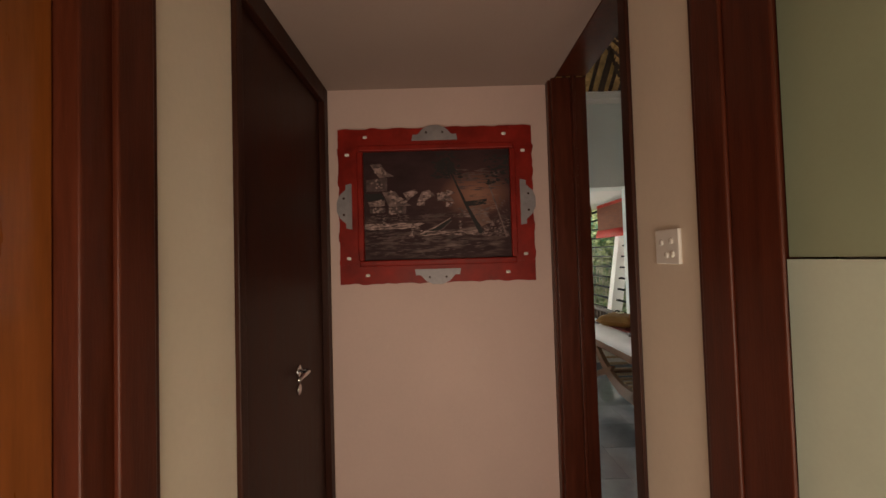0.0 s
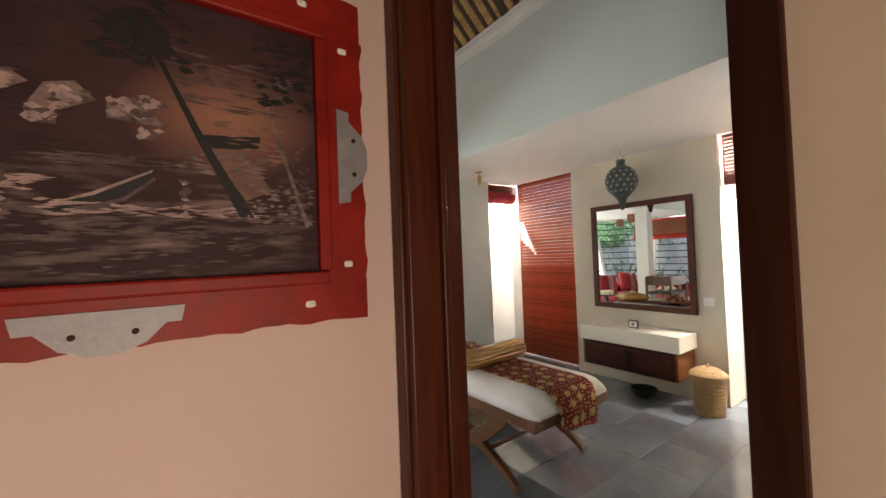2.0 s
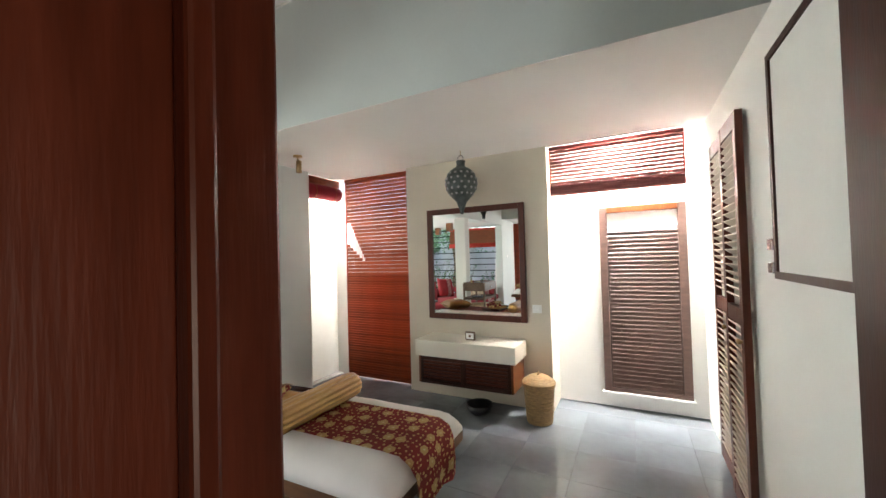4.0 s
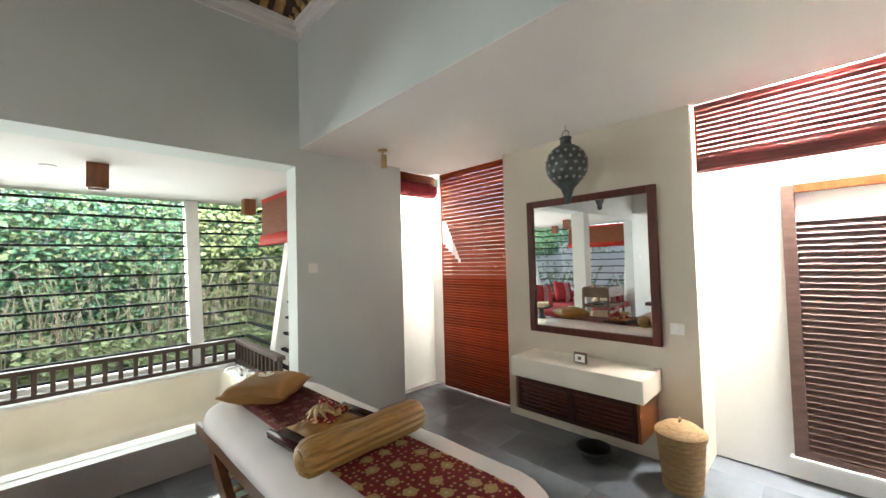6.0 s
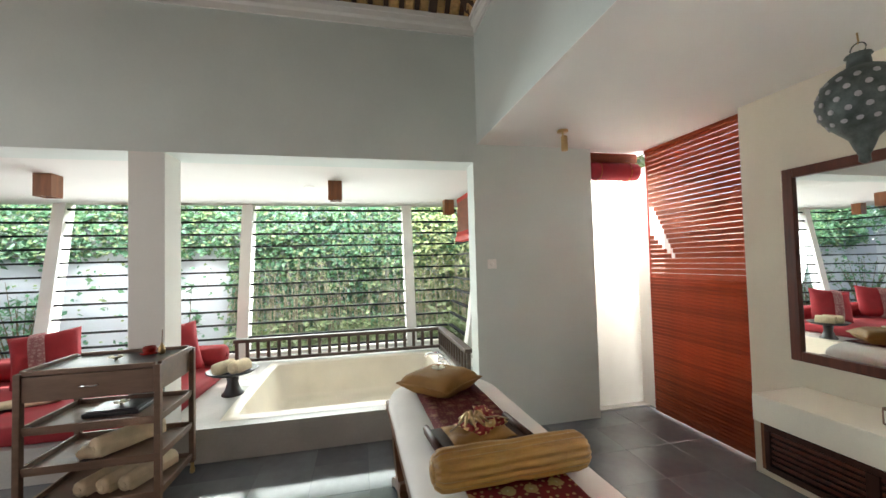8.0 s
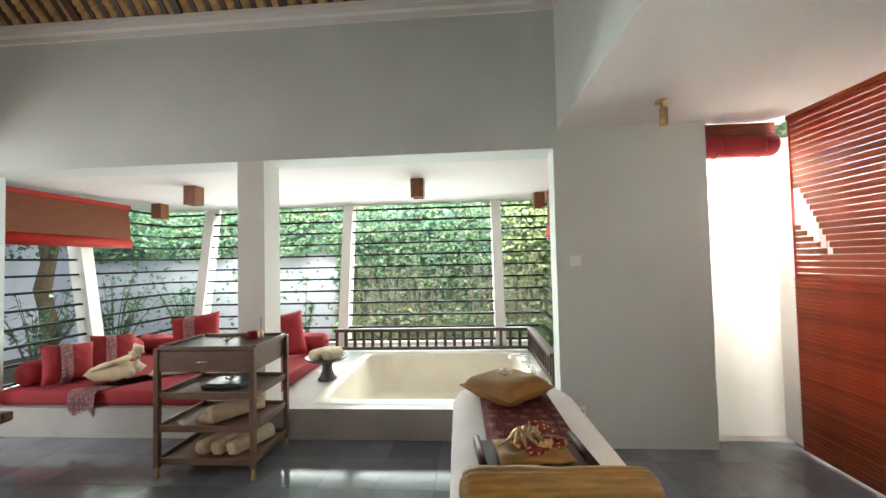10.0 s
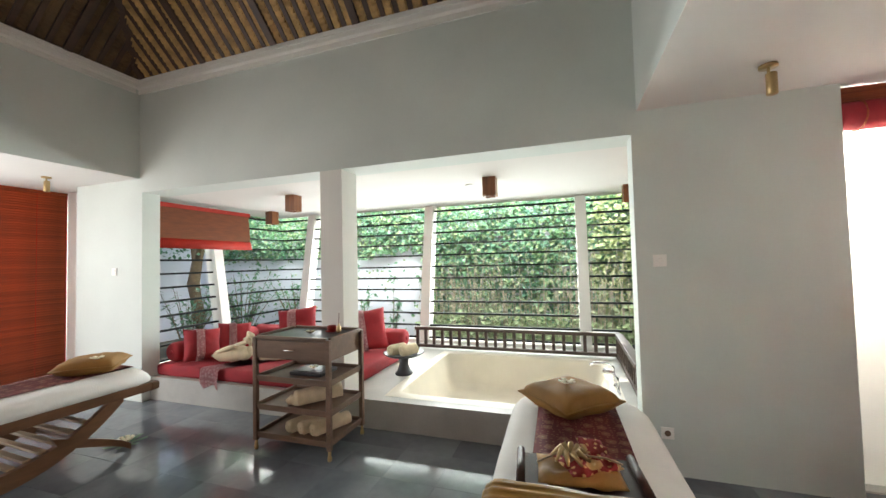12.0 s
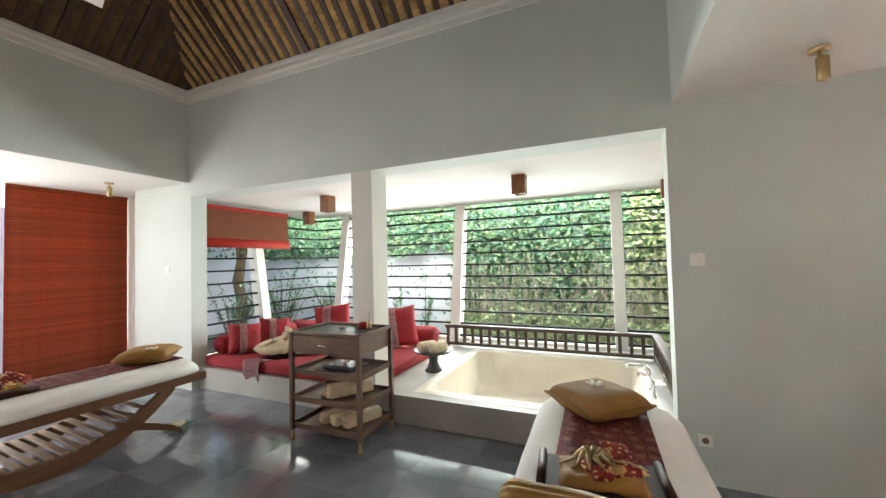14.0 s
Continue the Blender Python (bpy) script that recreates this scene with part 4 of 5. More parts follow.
def lantern():
    t = thing("pendant_lantern", (3.95, 3.19, 1.95), "verdigris metal pendant lantern pierced with round holes", "lantern")
    prof = []
    for i in range(19):
        a = math.pi * i / 18
        prof.append((max(0.03, 0.16 * math.sin(a) ** 0.9), 0.31 - 0.165 * math.cos(a)))
    body = [(0.008, 0), (0.022, 0.012), (0.02, 0.04), (0.035, 0.075), (0.05, 0.12)] + [q for q in prof if q[1] > 0.17 and q[1] < 0.46] + [(0.045, 0.475), (0.04, 0.52), (0.05, 0.525), (0.045, 0.535)]
    b = part("body", soft(lathe(body, 32)), LANTERN, t)
    for row, z in enumerate((0.20, 0.25, 0.30, 0.35, 0.40)):
        r = 0.16 * max(0.1, (1 - ((z - 0.31) / 0.165) ** 2)) ** 0.5 + 0.002
        for k in range(14):
            a = 2 * math.pi * (k + 0.5 * (row % 2)) / 14
            m = pose(r * math.cos(a), r * math.sin(a), z) @ Euler((0, math.pi / 2 + (z - 0.31) * -3.5, a)).to_matrix().to_4x4()
            part("glass_dot", move(lathe([(0.013, -0.004), (0.013, 0.002), (0.006, 0.004)], 8), m), TIN, b)
    part("hoop", soft(tube([(0.0, 0.03 * math.sin(2 * math.pi * i / 16), 0.56 + 0.03 * math.cos(2 * math.pi * i / 16)) for i in range(17)], 0.003, 6)), LANTERN, t)
    part("hook", soft(tube([(0, 0, 0.585), (0.006, 0, 0.60), (0, 0, SOF - 1.95)], 0.004, 6)), BRASS, t)
lantern()

def laundry_basket():
    t = thing("basket", (4.02, 2.50, 0), "tall round woven cane basket with a lid", "basket")
    prof = []
    for i in range(21):
        z = 0.33 * i / 20
        prof.append((0.115 + 0.025 * i / 20 + 0.003 * math.sin(i * math.pi), z))
    body = lathe([(0.11, 0)] + [(r + (0.003 if k % 2 else -0.001), z) for k, (r, z) in enumerate(prof)], 36)
    part("body", body, BASKET, t)
    part("rim", soft(tube([(0.143 * math.cos(2 * math.pi * i / 32), 0.143 * math.sin(2 * math.pi * i / 32), 0.335) for i in range(33)], 0.008, 6)), BASKET, t)
    lid = part("lid", lathe([(0.15, 0.34), (0.152, 0.36), (0.14, 0.375), (0.10, 0.405), (0.05, 0.425), (0.01, 0.43)], 36), BASKET, t)
    part("knob", soft(tube([(-0.025, 0, 0.425), (0, 0, 0.45), (0.025, 0, 0.425)], 0.008, 6)), BASKET, lid)
laundry_basket()
bowl = thing("bowl", (3.97, 3.07, 0), "black bowl on the floor under the washstand", "bowl")
part("vessel", soft(lathe([(0.06, 0), (0.10, 0.03), (0.13, 0.09), (0.12, 0.09), (0.09, 0.04), (0.02, 0.02)], 28)), BLACK, bowl)
part("rim", soft(tube([(0.125 * math.cos(2 * math.pi * i / 28), 0.125 * math.sin(2 * math.pi * i / 28), 0.09) for i in range(29)], 0.006, 6)), BLACK, bowl)

# ---- blinds ----
def slat_blind(name, at, axis, width, z0, z1, label, pitch=0.046, thick=0.043, shut_to=1.32, material=BLINDWOOD, lift=0.0):
    """Hanging blind of thin slats with gaps, tapes and head rail; at is its middle."""
    t = thing(name, (at[0], at[1], z0), label, "blind", "slatted blinds", 0 if axis == "x" else 90)
    me = mesh("slat", bx(-width / 2, width / 2, -0.003, 0.003, 0, thick), material)
    shut = mesh("slat", bx(-width / 2, width / 2, -0.003, 0.003, 0, 0.034), material)
    z = 0.03
    while z < z1 - z0 - 0.05:
        closed = z + z0 < shut_to
        ob = None
        if lift and 1.46 < z + z0 < 2.0:
            # slats cut short, leaving a slanting gap beside the nook
            g0 = 0.06 if z + z0 > 1.70 else 0.06 + (1.70 - z - z0) * 1.05
            g1 = 0.06 + (2.0 - z - z0) * 0.50
            ob = new("slat", mesh("slat", bx(-width / 2, width / 2 - g1, -0.003, 0.003, 0, thick), material))
            if g0 > 0.065:
                end = new("slat", mesh("slat", bx(width / 2 - g0, width / 2, -0.003, 0.003, 0, thick), material))
                end.parent = t
                end.matrix_basis = pose(0, 0, z)
        ob = ob or new("slat", shut if closed else me)
        ob.parent = t
        ob.matrix_basis = pose(0, 0, z, -17 if closed else random.uniform(-1, 1), 0, 0)
        z += 0.031 if closed else pitch
    part("head_rail", bx(-width / 2, width / 2, -0.02, 0.02, z1 - z0 - 0.035, z1 - z0, bevel=0.003), material, t)
    part("bottom_bar", bx(-width / 2, width / 2, -0.008, 0.008, 0, 0.028, bevel=0.003), material, t)
    for u in (-width / 2 + 0.006, width / 2 - 0.006):
        part("tape", bx(u - 0.006, u + 0.006, -0.006, 0.006, 0, z1 - z0 - 0.036), BLINDEDGE, t, "bright red edge tape")
    for u in (-width * 0.25, width * 0.25):
        part("cord", tube([(u, -0.007, 0.02), (u, -0.007, z1 - z0 - 0.04)], 0.0025, 5), BLINDEDGE, t)
slat_blind("bamboo_blind", (4.38, 4.555), "y", 1.03, 0.02, SOF - 0.005, "red-brown bamboo slat blind let down to the floor", lift=1.0)
slat_blind("bamboo_blind", (-4.38, 4.68), "y", 1.24, 0.02, SOF - 0.005, "red-brown bamboo slat blind let down in the far wing", shut_to=2.62)
slat_blind("bamboo_blind", (4.34, 1.83), "y", 1.14, 2.18, SOF - 0.005, "half-raised red slat blind above the louvred window", pitch=0.034, thick=0.029, shut_to=0, material=FADED)
folded = thing("folded_blind", (4.335, 1.83, 2.10), "folded lower edge of the red slat blind", "blind", rz=90)
part("fold", soft(box(bmesh.new(), -0.57, 0.57, -0.02, 0.02, 0, 0.09, bevel=0.012)), FADED, folded)
part("fold_back", soft(box(bmesh.new(), -0.56, 0.56, 0.022, 0.04, 0.01, 0.08, bevel=0.006)), FADED, folded)

def rolled_blind(at, rz, width, label):
    t = thing("rolled_blind", at, label, "blind", "rolled blinds", rz)
    part("roll", soft(move(lathe([(0.02, -width / 2), (0.085, -width / 2 + 0.003), (0.088, -width / 2 + 0.02), (0.09, 0), (0.088, width / 2 - 0.02), (0.085, width / 2 - 0.003), (0.02, width / 2)], 22), pose(0, 0, 0.09, 0, 90, 0))), RED, t, "rolled red cloth")
    for k in range(4):
        part("slat", bx(-width / 2, width / 2, -0.03 + 0.012 * k, -0.022 + 0.012 * k, 0.18 + 0.005 * (k % 2), 0.27), BLINDWOOD, t)
    for u in (-width * 0.3, width * 0.3):
        part("strap", soft(tube([(u, 0.094 * math.cos(a), 0.09 + 0.094 * math.sin(a)) for a in [2 * math.pi * i / 16 for i in range(17)]], 0.005, 5)), BLINDWOOD, t)
rolled_blind((4.06, 5.17, SOF - 0.29), 0, 0.56, "red cloth blind rolled up at the top of the nook")

def roman_blind(side):
    """Raised cloth blind on the bay's side window, with a flared lower flap."""
    t = thing("cloth_blind", (side * 2.93, 6.15, 1.80), "red-brown cloth blind raised above the bay's side window", "blind", "cloth blinds", 90)
    L = 0.80
    part("panel", extrude([(-0.02, 0.12), (0.02, 0.12), (0.02, 0.60), (-0.02, 0.60)], "x", -L, L), RUST, t)
    for k in range(3):
        part("fold", bx(-L, L, -0.03 - 0.008 * k, -0.022 - 0.008 * k, 0.13, 0.45 - 0.1 * k), RUST, t)
    part("top_binding", bx(-L - 0.004, L + 0.004, -0.05, 0.024, 0.545, 0.60), BLINDEDGE, t, "red binding")
    part("flap", soft(extrude([(-0.055, 0.0), (0.055, 0.0), (0.045, 0.06), (0.026, 0.13), (-0.026, 0.13), (-0.045, 0.06)], "x", -L - 0.03, L + 0.03)), BLINDEDGE, t, "bright red lower flap")
roman_blind(-1)
roman_blind(1)

# ---- nook: translucent pane lit from behind, for a daylit wall ----
nook = structure("window_4", bx(3.78, 4.44, 5.31, 5.325, 0.0, 2.06), FROSTED, "translucent pane in the corner nook, standing in for a daylit white wall", "window")
part("pane", bx(3.78, 4.44, 5.311, 5.324, 2.062, SOF), FROSTED, nook)
structure("wall_nook_west", bx(-4.6, -3.78, 5.31, 5.45, 0, SOF + 0.2), PLASTER, "white plastered nook wall beside the far blind", "wall")
structure("wall_nook_side", bx(4.45, 4.6, 5.12, 5.75, 0, 2.45), PLASTER, "white plastered nook side", "wall")
structure("floor_nook", bx(3.78, 4.44, 5.22, 5.40, -0.1, 0.012), TERRAZZO, "pale stone sill on the floor of the nook", "sill")
# Unseen wall, added to close the space behind the pane.
structure("wall_nook_shaft", bx(3.6, 4.9, 5.75, 5.85, 0, 2.45), PLASTER, "unseen white wall added behind the nook pane", "wall")

# ---- louvred window and shutters ----
def louvre_window():
    t = structure("window_5", bx(4.605, 4.650, 1.24, 1.98, 0.16, 0.20), LOUVRE, "tall brown louvred window in the bright wall", "window")
    for y in (1.275, 1.945):
        part("stile", bx(4.605, 4.649, y - 0.035, y + 0.035, 0.20, 1.98, bevel=0.004), LOUVRE, t)
    part("head", bx(4.600, 4.649, 1.31, 1.91, 1.92, 1.98, bevel=0.004), WOOD_ORANGE, t)
    # opaque white stands for the glare in the glass strip
    part("fanlight", bx(4.632, 4.646, 1.31, 1.91, 1.765, 1.92), SHEET, t, "glass strip above the louvres, its glare put in as white")
    part("backing", bx(4.640, 4.649, 1.31, 1.91, 0.20, 1.765), WOOD_BLACK, t)
    me = mesh("louvre", move(bx(-0.021, 0.021, -0.299, 0.299, -0.003, 0.003), pose(0, 0, 0, 0, -58, 0)), LOUVRE)
    for k in range(38):
        ob = new("louvre", me)
        ob.parent = t
        ob.matrix_basis = pose(4.624, 1.610, 0.225 + 0.041 * k)
    part("sill", bx(4.590, 4.648, 1.22, 2.0, 0.135, 0.158, bevel=0.003), PLASTER, t)
louvre_window()

def shutter(x0, x1, y, label):
    t = thing("shutter", ((x0 + x1) / 2, y, 0.03), label, "shutter", "louvred shutters")
    w, H = (x1 - x0) / 2, 2.25
    for s in (-1, 1):
        part("stile", bx(s * (w - 0.03) - 0.03, s * (w - 0.03) + 0.03, -0.018, 0.018, 0, H, bevel=0.003), WOOD, t)
    for z in (0.0, 1.08, H - 0.09):
        part("rail", bx(-w + 0.06, w - 0.06, -0.016, 0.016, z, z + 0.09), WOOD, t)
    # pale slat colour stands for glare on brown wood
    me = mesh("louvre", move(bx(-w + 0.06, w - 0.06, -0.022, 0.022, -0.004, 0.004), pose(0, 0, 0, 35, 0, 0)), SLAT_GLARE)
    for k in range(48):
        z = 0.11 + 0.043 * k
        if 1.06 < z < 1.19 or z > H - 0.11:
            continue
        ob = new("louvre", me)
        ob.parent = t
        ob.matrix_basis = pose(0, 0, z)
    part("knob", soft(move(lathe([(0.008, 0), (0.016, 0.02), (0.01, 0.03)], 10), pose(-w + 0.03, 0.018, 1.0, -90, 0, 0))), BRASS, t)
shutter(3.50, 3.93, SOUTH + 0.022, "brown louvred wooden shutter, closed, beside the bright wall")
shutter(3.05, 3.48, SOUTH + 0.04, "brown louvred wooden shutter, closed, glare coloured into its slats")
panel = thing("hinged_panel", (2.28, SOUTH + 0.02, 1.40), "white hinged wall panel in a thin dark frame", "panel")
part("board", bx(-0.30, 0.30, -0.012, 0.006, 0.03, 0.92), PLASTER, panel)
for s in (-1, 1):
    part("stile", bx(s * 0.315 - 0.015, s * 0.315 + 0.015, -0.015, 0.015, 0, 0.95), WOOD_BLACK, panel)
for z in (0.0, 0.92):
    part("rail", bx(-0.30, 0.30, -0.015, 0.015, z, z + 0.03), WOOD_BLACK, panel)
for z in (0.12, 0.02):
    part("latch", bx(0.34, 0.40, -0.016, 0.02, z, z + 0.05, bevel=0.006), CHROME, panel, "small metal latch")

# ---- ceiling fittings ----
def spot(at):
    t = thing("ceiling_spotlight", at, "brushed brass cylinder spotlight under the low ceiling", "spotlight", "ceiling spotlights")
    part("rose", soft(lathe([(0.045, 0.155), (0.045, 0.17), (0.02, 0.172)], 20)), BRASS, t)
    part("arm", soft(tube([(0, 0, 0.155), (0, 0, 0.11)], 0.008, 8)), BRASS, t)
    part("can", soft(lathe([(0.024, 0.0), (0.027, 0.004), (0.027, 0.12), (0.02, 0.125)], 20, at=(0.012, 0, 0))), BRASS, t)
spot((3.22, 4.65, SOF - 0.173))
spot((-3.42, 4.64, SOF - 0.173))
downlight = thing("downlight", (0.985, 6.567, 2.47), "round white recessed downlight in the bay ceiling", "downlight")
part("ring", soft(lathe([(0.055, 0.0), (0.06, -0.008), (0.045, -0.010), (0.04, -0.004)], 24)), PLASTIC, downlight)
part("lens", lathe([(0.039, -0.001), (0.039, -0.004), (0.02, -0.005)], 20), FROSTED, downlight, "frosted lens")
def box_lamp(at):
    t = thing("box_lamp", at, "small brown wooden box lamp under the bay ceiling", "ceiling lamp", "box lamps")
    for s in (-1, 1):
        part("side", bx(s * 0.068 - 0.006, s * 0.068 + 0.006, -0.074, 0.074, 0, 0.22), WOOD_ORANGE, t)
        part("side", bx(-0.062, 0.062, s * 0.068 - 0.006, s * 0.068 + 0.006, 0, 0.22), WOOD_ORANGE, t)
    part("cover", bx(-0.061, 0.061, -0.061, 0.061, 0.2, 0.22), WOOD_BLACK, t)
for x, y in ((1.30, 6.28), (-1.38, 6.22), (-2.75, 7.30), (2.9, 7.45)):
    box_lamp((x, y, 2.25))
fan = thing("ceiling_fan", (-0.15, 3.15, 3.30), "white ceiling fan with three blades at rest", "fan")
part("motor", soft(lathe([(0.05, -0.06), (0.11, -0.04), (0.12, 0.02), (0.06, 0.06), (0.03, 0.1)], 24)), PLASTIC, fan)
part("rod", soft(tube([(0, 0, 0.08), (0, 0, 2.3)], 0.014, 8)), PLASTIC, fan)
for k in range(3):
    part("blade", move(bx(0.14, 0.80, -0.06, 0.06, -0.004, 0.004, bevel=0.002), pose(0, 0, 0, 8, 0, 162 + 120 * k)), PLASTIC, fan)
def plate(at, rz, w, h, n, label):
    """Switch or socket plate whose face looks along local -y."""
    t = thing("wall_switch" if n else "wall_socket", at, label, "switch" if n else "socket", rz=rz)
    part("cover", bx(-w / 2, w / 2, -0.010, 0, -h / 2, h / 2, bevel=0.003), PLASTIC, t)
    for k in range(n):
        x, z = ((-0.022, 0.012), (0.022, 0.015), (0.0, -0.022), (0.026, -0.02))[k] if n > 1 else (0, 0)
        r = 0.009 if n > 1 else 0.02
        part("rocker", soft(move(lathe([(r, 0), (r * 0.9, 0.0025), (r * 0.3, 0.0035)], 14), pose(x, -0.010, z, 90, 0, 0))), PLASTIC, t)
    if not n:
        part("recess", move(lathe([(0.02, 0), (0.018, 0.002), (0.003, 0.0025)], 20), pose(0, -0.010, 0, 90, 0, 0)), TEAK_GREY, t)
plate((2.73, NY, 1.495), 0, 0.085, 0.085, 1, "white square light switch on the grey wall")
plate((2.73, NY, 0.29), 0, 0.08, 0.08, 0, "white round socket low on the grey wall")
plate((-3.05, NY, 1.50), 0, 0.085, 0.085, 1, "white square light switch on the white wall")
plate((EAST, 2.55, 0.99), -90, 0.09, 0.08, 1, "white switch beside the mirror")
plate((0.62, 1.015, 1.515), -90, 0.105, 0.095, 4, "white plate with four rocker switches by the door")
lotus = thing("floor_flower", (-1.62, 4.36, 0), "white blossoms in green leaves on the stone floor", "flower")
for k in range(7):
    part("leaf", move(pad(0.13, 0.045, 0.006, 6, 4), pose(0, 0, 0.008, 0, 0, k * 51) @ pose(0.09, 0, 0, 0, -10, 0)), LEAF, lotus)
for k in range(8):
    part("petal", soft(move(pad(0.07, 0.035, 0.012, 6, 4), pose(0, 0, 0.02, 0, 0, k * 45) @ pose(0.035, 0, 0.01, 0, -35, 0))), PETAL, lotus)


# ---- passage: doors and painting ----
def frame_jamb(name, rows, label, material=WOOD):
    t = structure(name, bx(*rows[0], bevel=0.004), material, label, "door frame")
    for r in rows[1:]:
        part("moulding", bx(*r, bevel=0.004), material, t)
frame_jamb("door_frame_1", [(0.60, 0.785, 1.955, 1.985, 0, 2.448), (0.59, 0.62, 1.985, 2.035, 0, 2.448), (0.622, 0.785, 1.152, 1.953, 2.449, 2.585), (0.70, 0.72, 1.935, 1.954, 0, 2.448)], "dark red wooden door frame, far post", WOOD)
frame_jamb("door_frame_2", [(0.615, 0.785, 1.182, 1.212, 0, 2.448), (0.605, 0.614, 1.175, 1.225, 0, 2.448)], "dark red wooden door frame, near post", WOOD_BLACK)
frame_jamb("door_frame_3", [(-0.70, -0.615, 1.975, 2.035, 0, 2.448), (-0.70, -0.615, 1.122, 1.16, 0, 2.448), (-0.70, -0.615, 1.16, 1.975, 2.36, 2.448)], "near-black wooden frame of the closed door", WOOD_BLACK)

def lever(parent, at, rz, along):
    """Lever handle with rose and keyhole; its face looks along local -y."""
    m = pose(*at, 0, 0, rz)
    h = part("door_handle", soft(move(tube([(0, 0, 0), (0, -0.045, 0), (along * 0.02, -0.05, 0), (along * 0.12, -0.05, 0.0), (along * 0.125, -0.045, -0.008)], 0.009, 8), m)), CHROME, parent, "chrome lever handle")
    part("rose", soft(move(lathe([(0.026, 0), (0.026, 0.006), (0.01, 0.008)], 18), m @ pose(0, 0, 0, 90, 0, 0))), CHROME, h)
    part("keyhole", soft(move(lathe([(0.024, 0), (0.024, 0.006), (0.01, 0.008)], 18), m @ pose(0, 0, -0.08, 90, 0, 0))), CHROME, h)

def panel_door(name, at, rz, width, height, material, label, handle):
    t = thing(name, at, label, "door", rz=rz, kind="structure")
    part("leaf", bx(0, width, -0.02, 0.02, 0.008, height, bevel=0.003), material, t)
    part("edge_strip", bx(0.002, 0.03, -0.023, -0.0205, 0.01, height - 0.005), material, t)
    if handle:
        lever(t, (handle, -0.021, 1.02), 0, -1 if handle > width / 2 else 1)
    return t
panel_door("door_1", (-0.665, 1.163, 0), 90, 0.808, 2.355, WOOD_BLACK, "near-black wooden door, closed, with chrome lever", 0.0)
lever(bpy.data.objects["door_1"], (0.47, -0.021, 1.03), 0, -1)
panel_door("door_2", (0.79, SOUTH + 0.09, 0), 3, 0.87, 2.42, WOOD_BLACK, "dark polished wooden bedroom door standing open at the wall", 0.0)
d2 = bpy.data.objects["door_2"]
lever(d2, (0.83, 0.021, 0.97), 180, 1)
# side doors of the entrance
frame_jamb("door_frame_4", [(0.615, 0.768, 0.72, 0.898, 0, 2.448), (0.60, 0.614, 0.78, 0.868, 0, 2.448), (0.606, 0.614, 0.665, 0.779, 0, 2.448)], "dark red wooden frame of the side doorway", WOOD)
frame_jamb("door_frame_5", [(-0.768, -0.625, 0.64, 0.818, 0, 2.448), (-0.624, -0.61, 0.70, 0.79, 0, 2.448)], "red-brown wooden frame of the entrance door", WOOD)
panel_door("door_3", (-0.69, 0.638, 0), -90, 0.85, 2.44, DOOR_ORANGE, "orange-brown varnished wooden door, closed", 0.0)
structure("door_stop", bx(0.598, 0.606, 0.69, 0.71, 0.88, 0.97), BRASS, "brass strike plate on the frame", "strike plate")
structure("wall_side_panel", bx(0.66, 0.70, -1.2, 0.715, 0, 1.48), mat("greenish_white_paint", (0.66, 0.75, 0.62), 0.6, vary=0.04, bump=0.05), "white lower panel of the side doorway", "wall panel")
structure("wall_side_panel_upper", bx(0.665, 0.70, -1.2, 0.715, 1.484, 2.448), mat("pale_green_paint", (0.36, 0.42, 0.28), 0.6, vary=0.04, bump=0.05), "pale green upper panel of the side doorway", "wall panel")

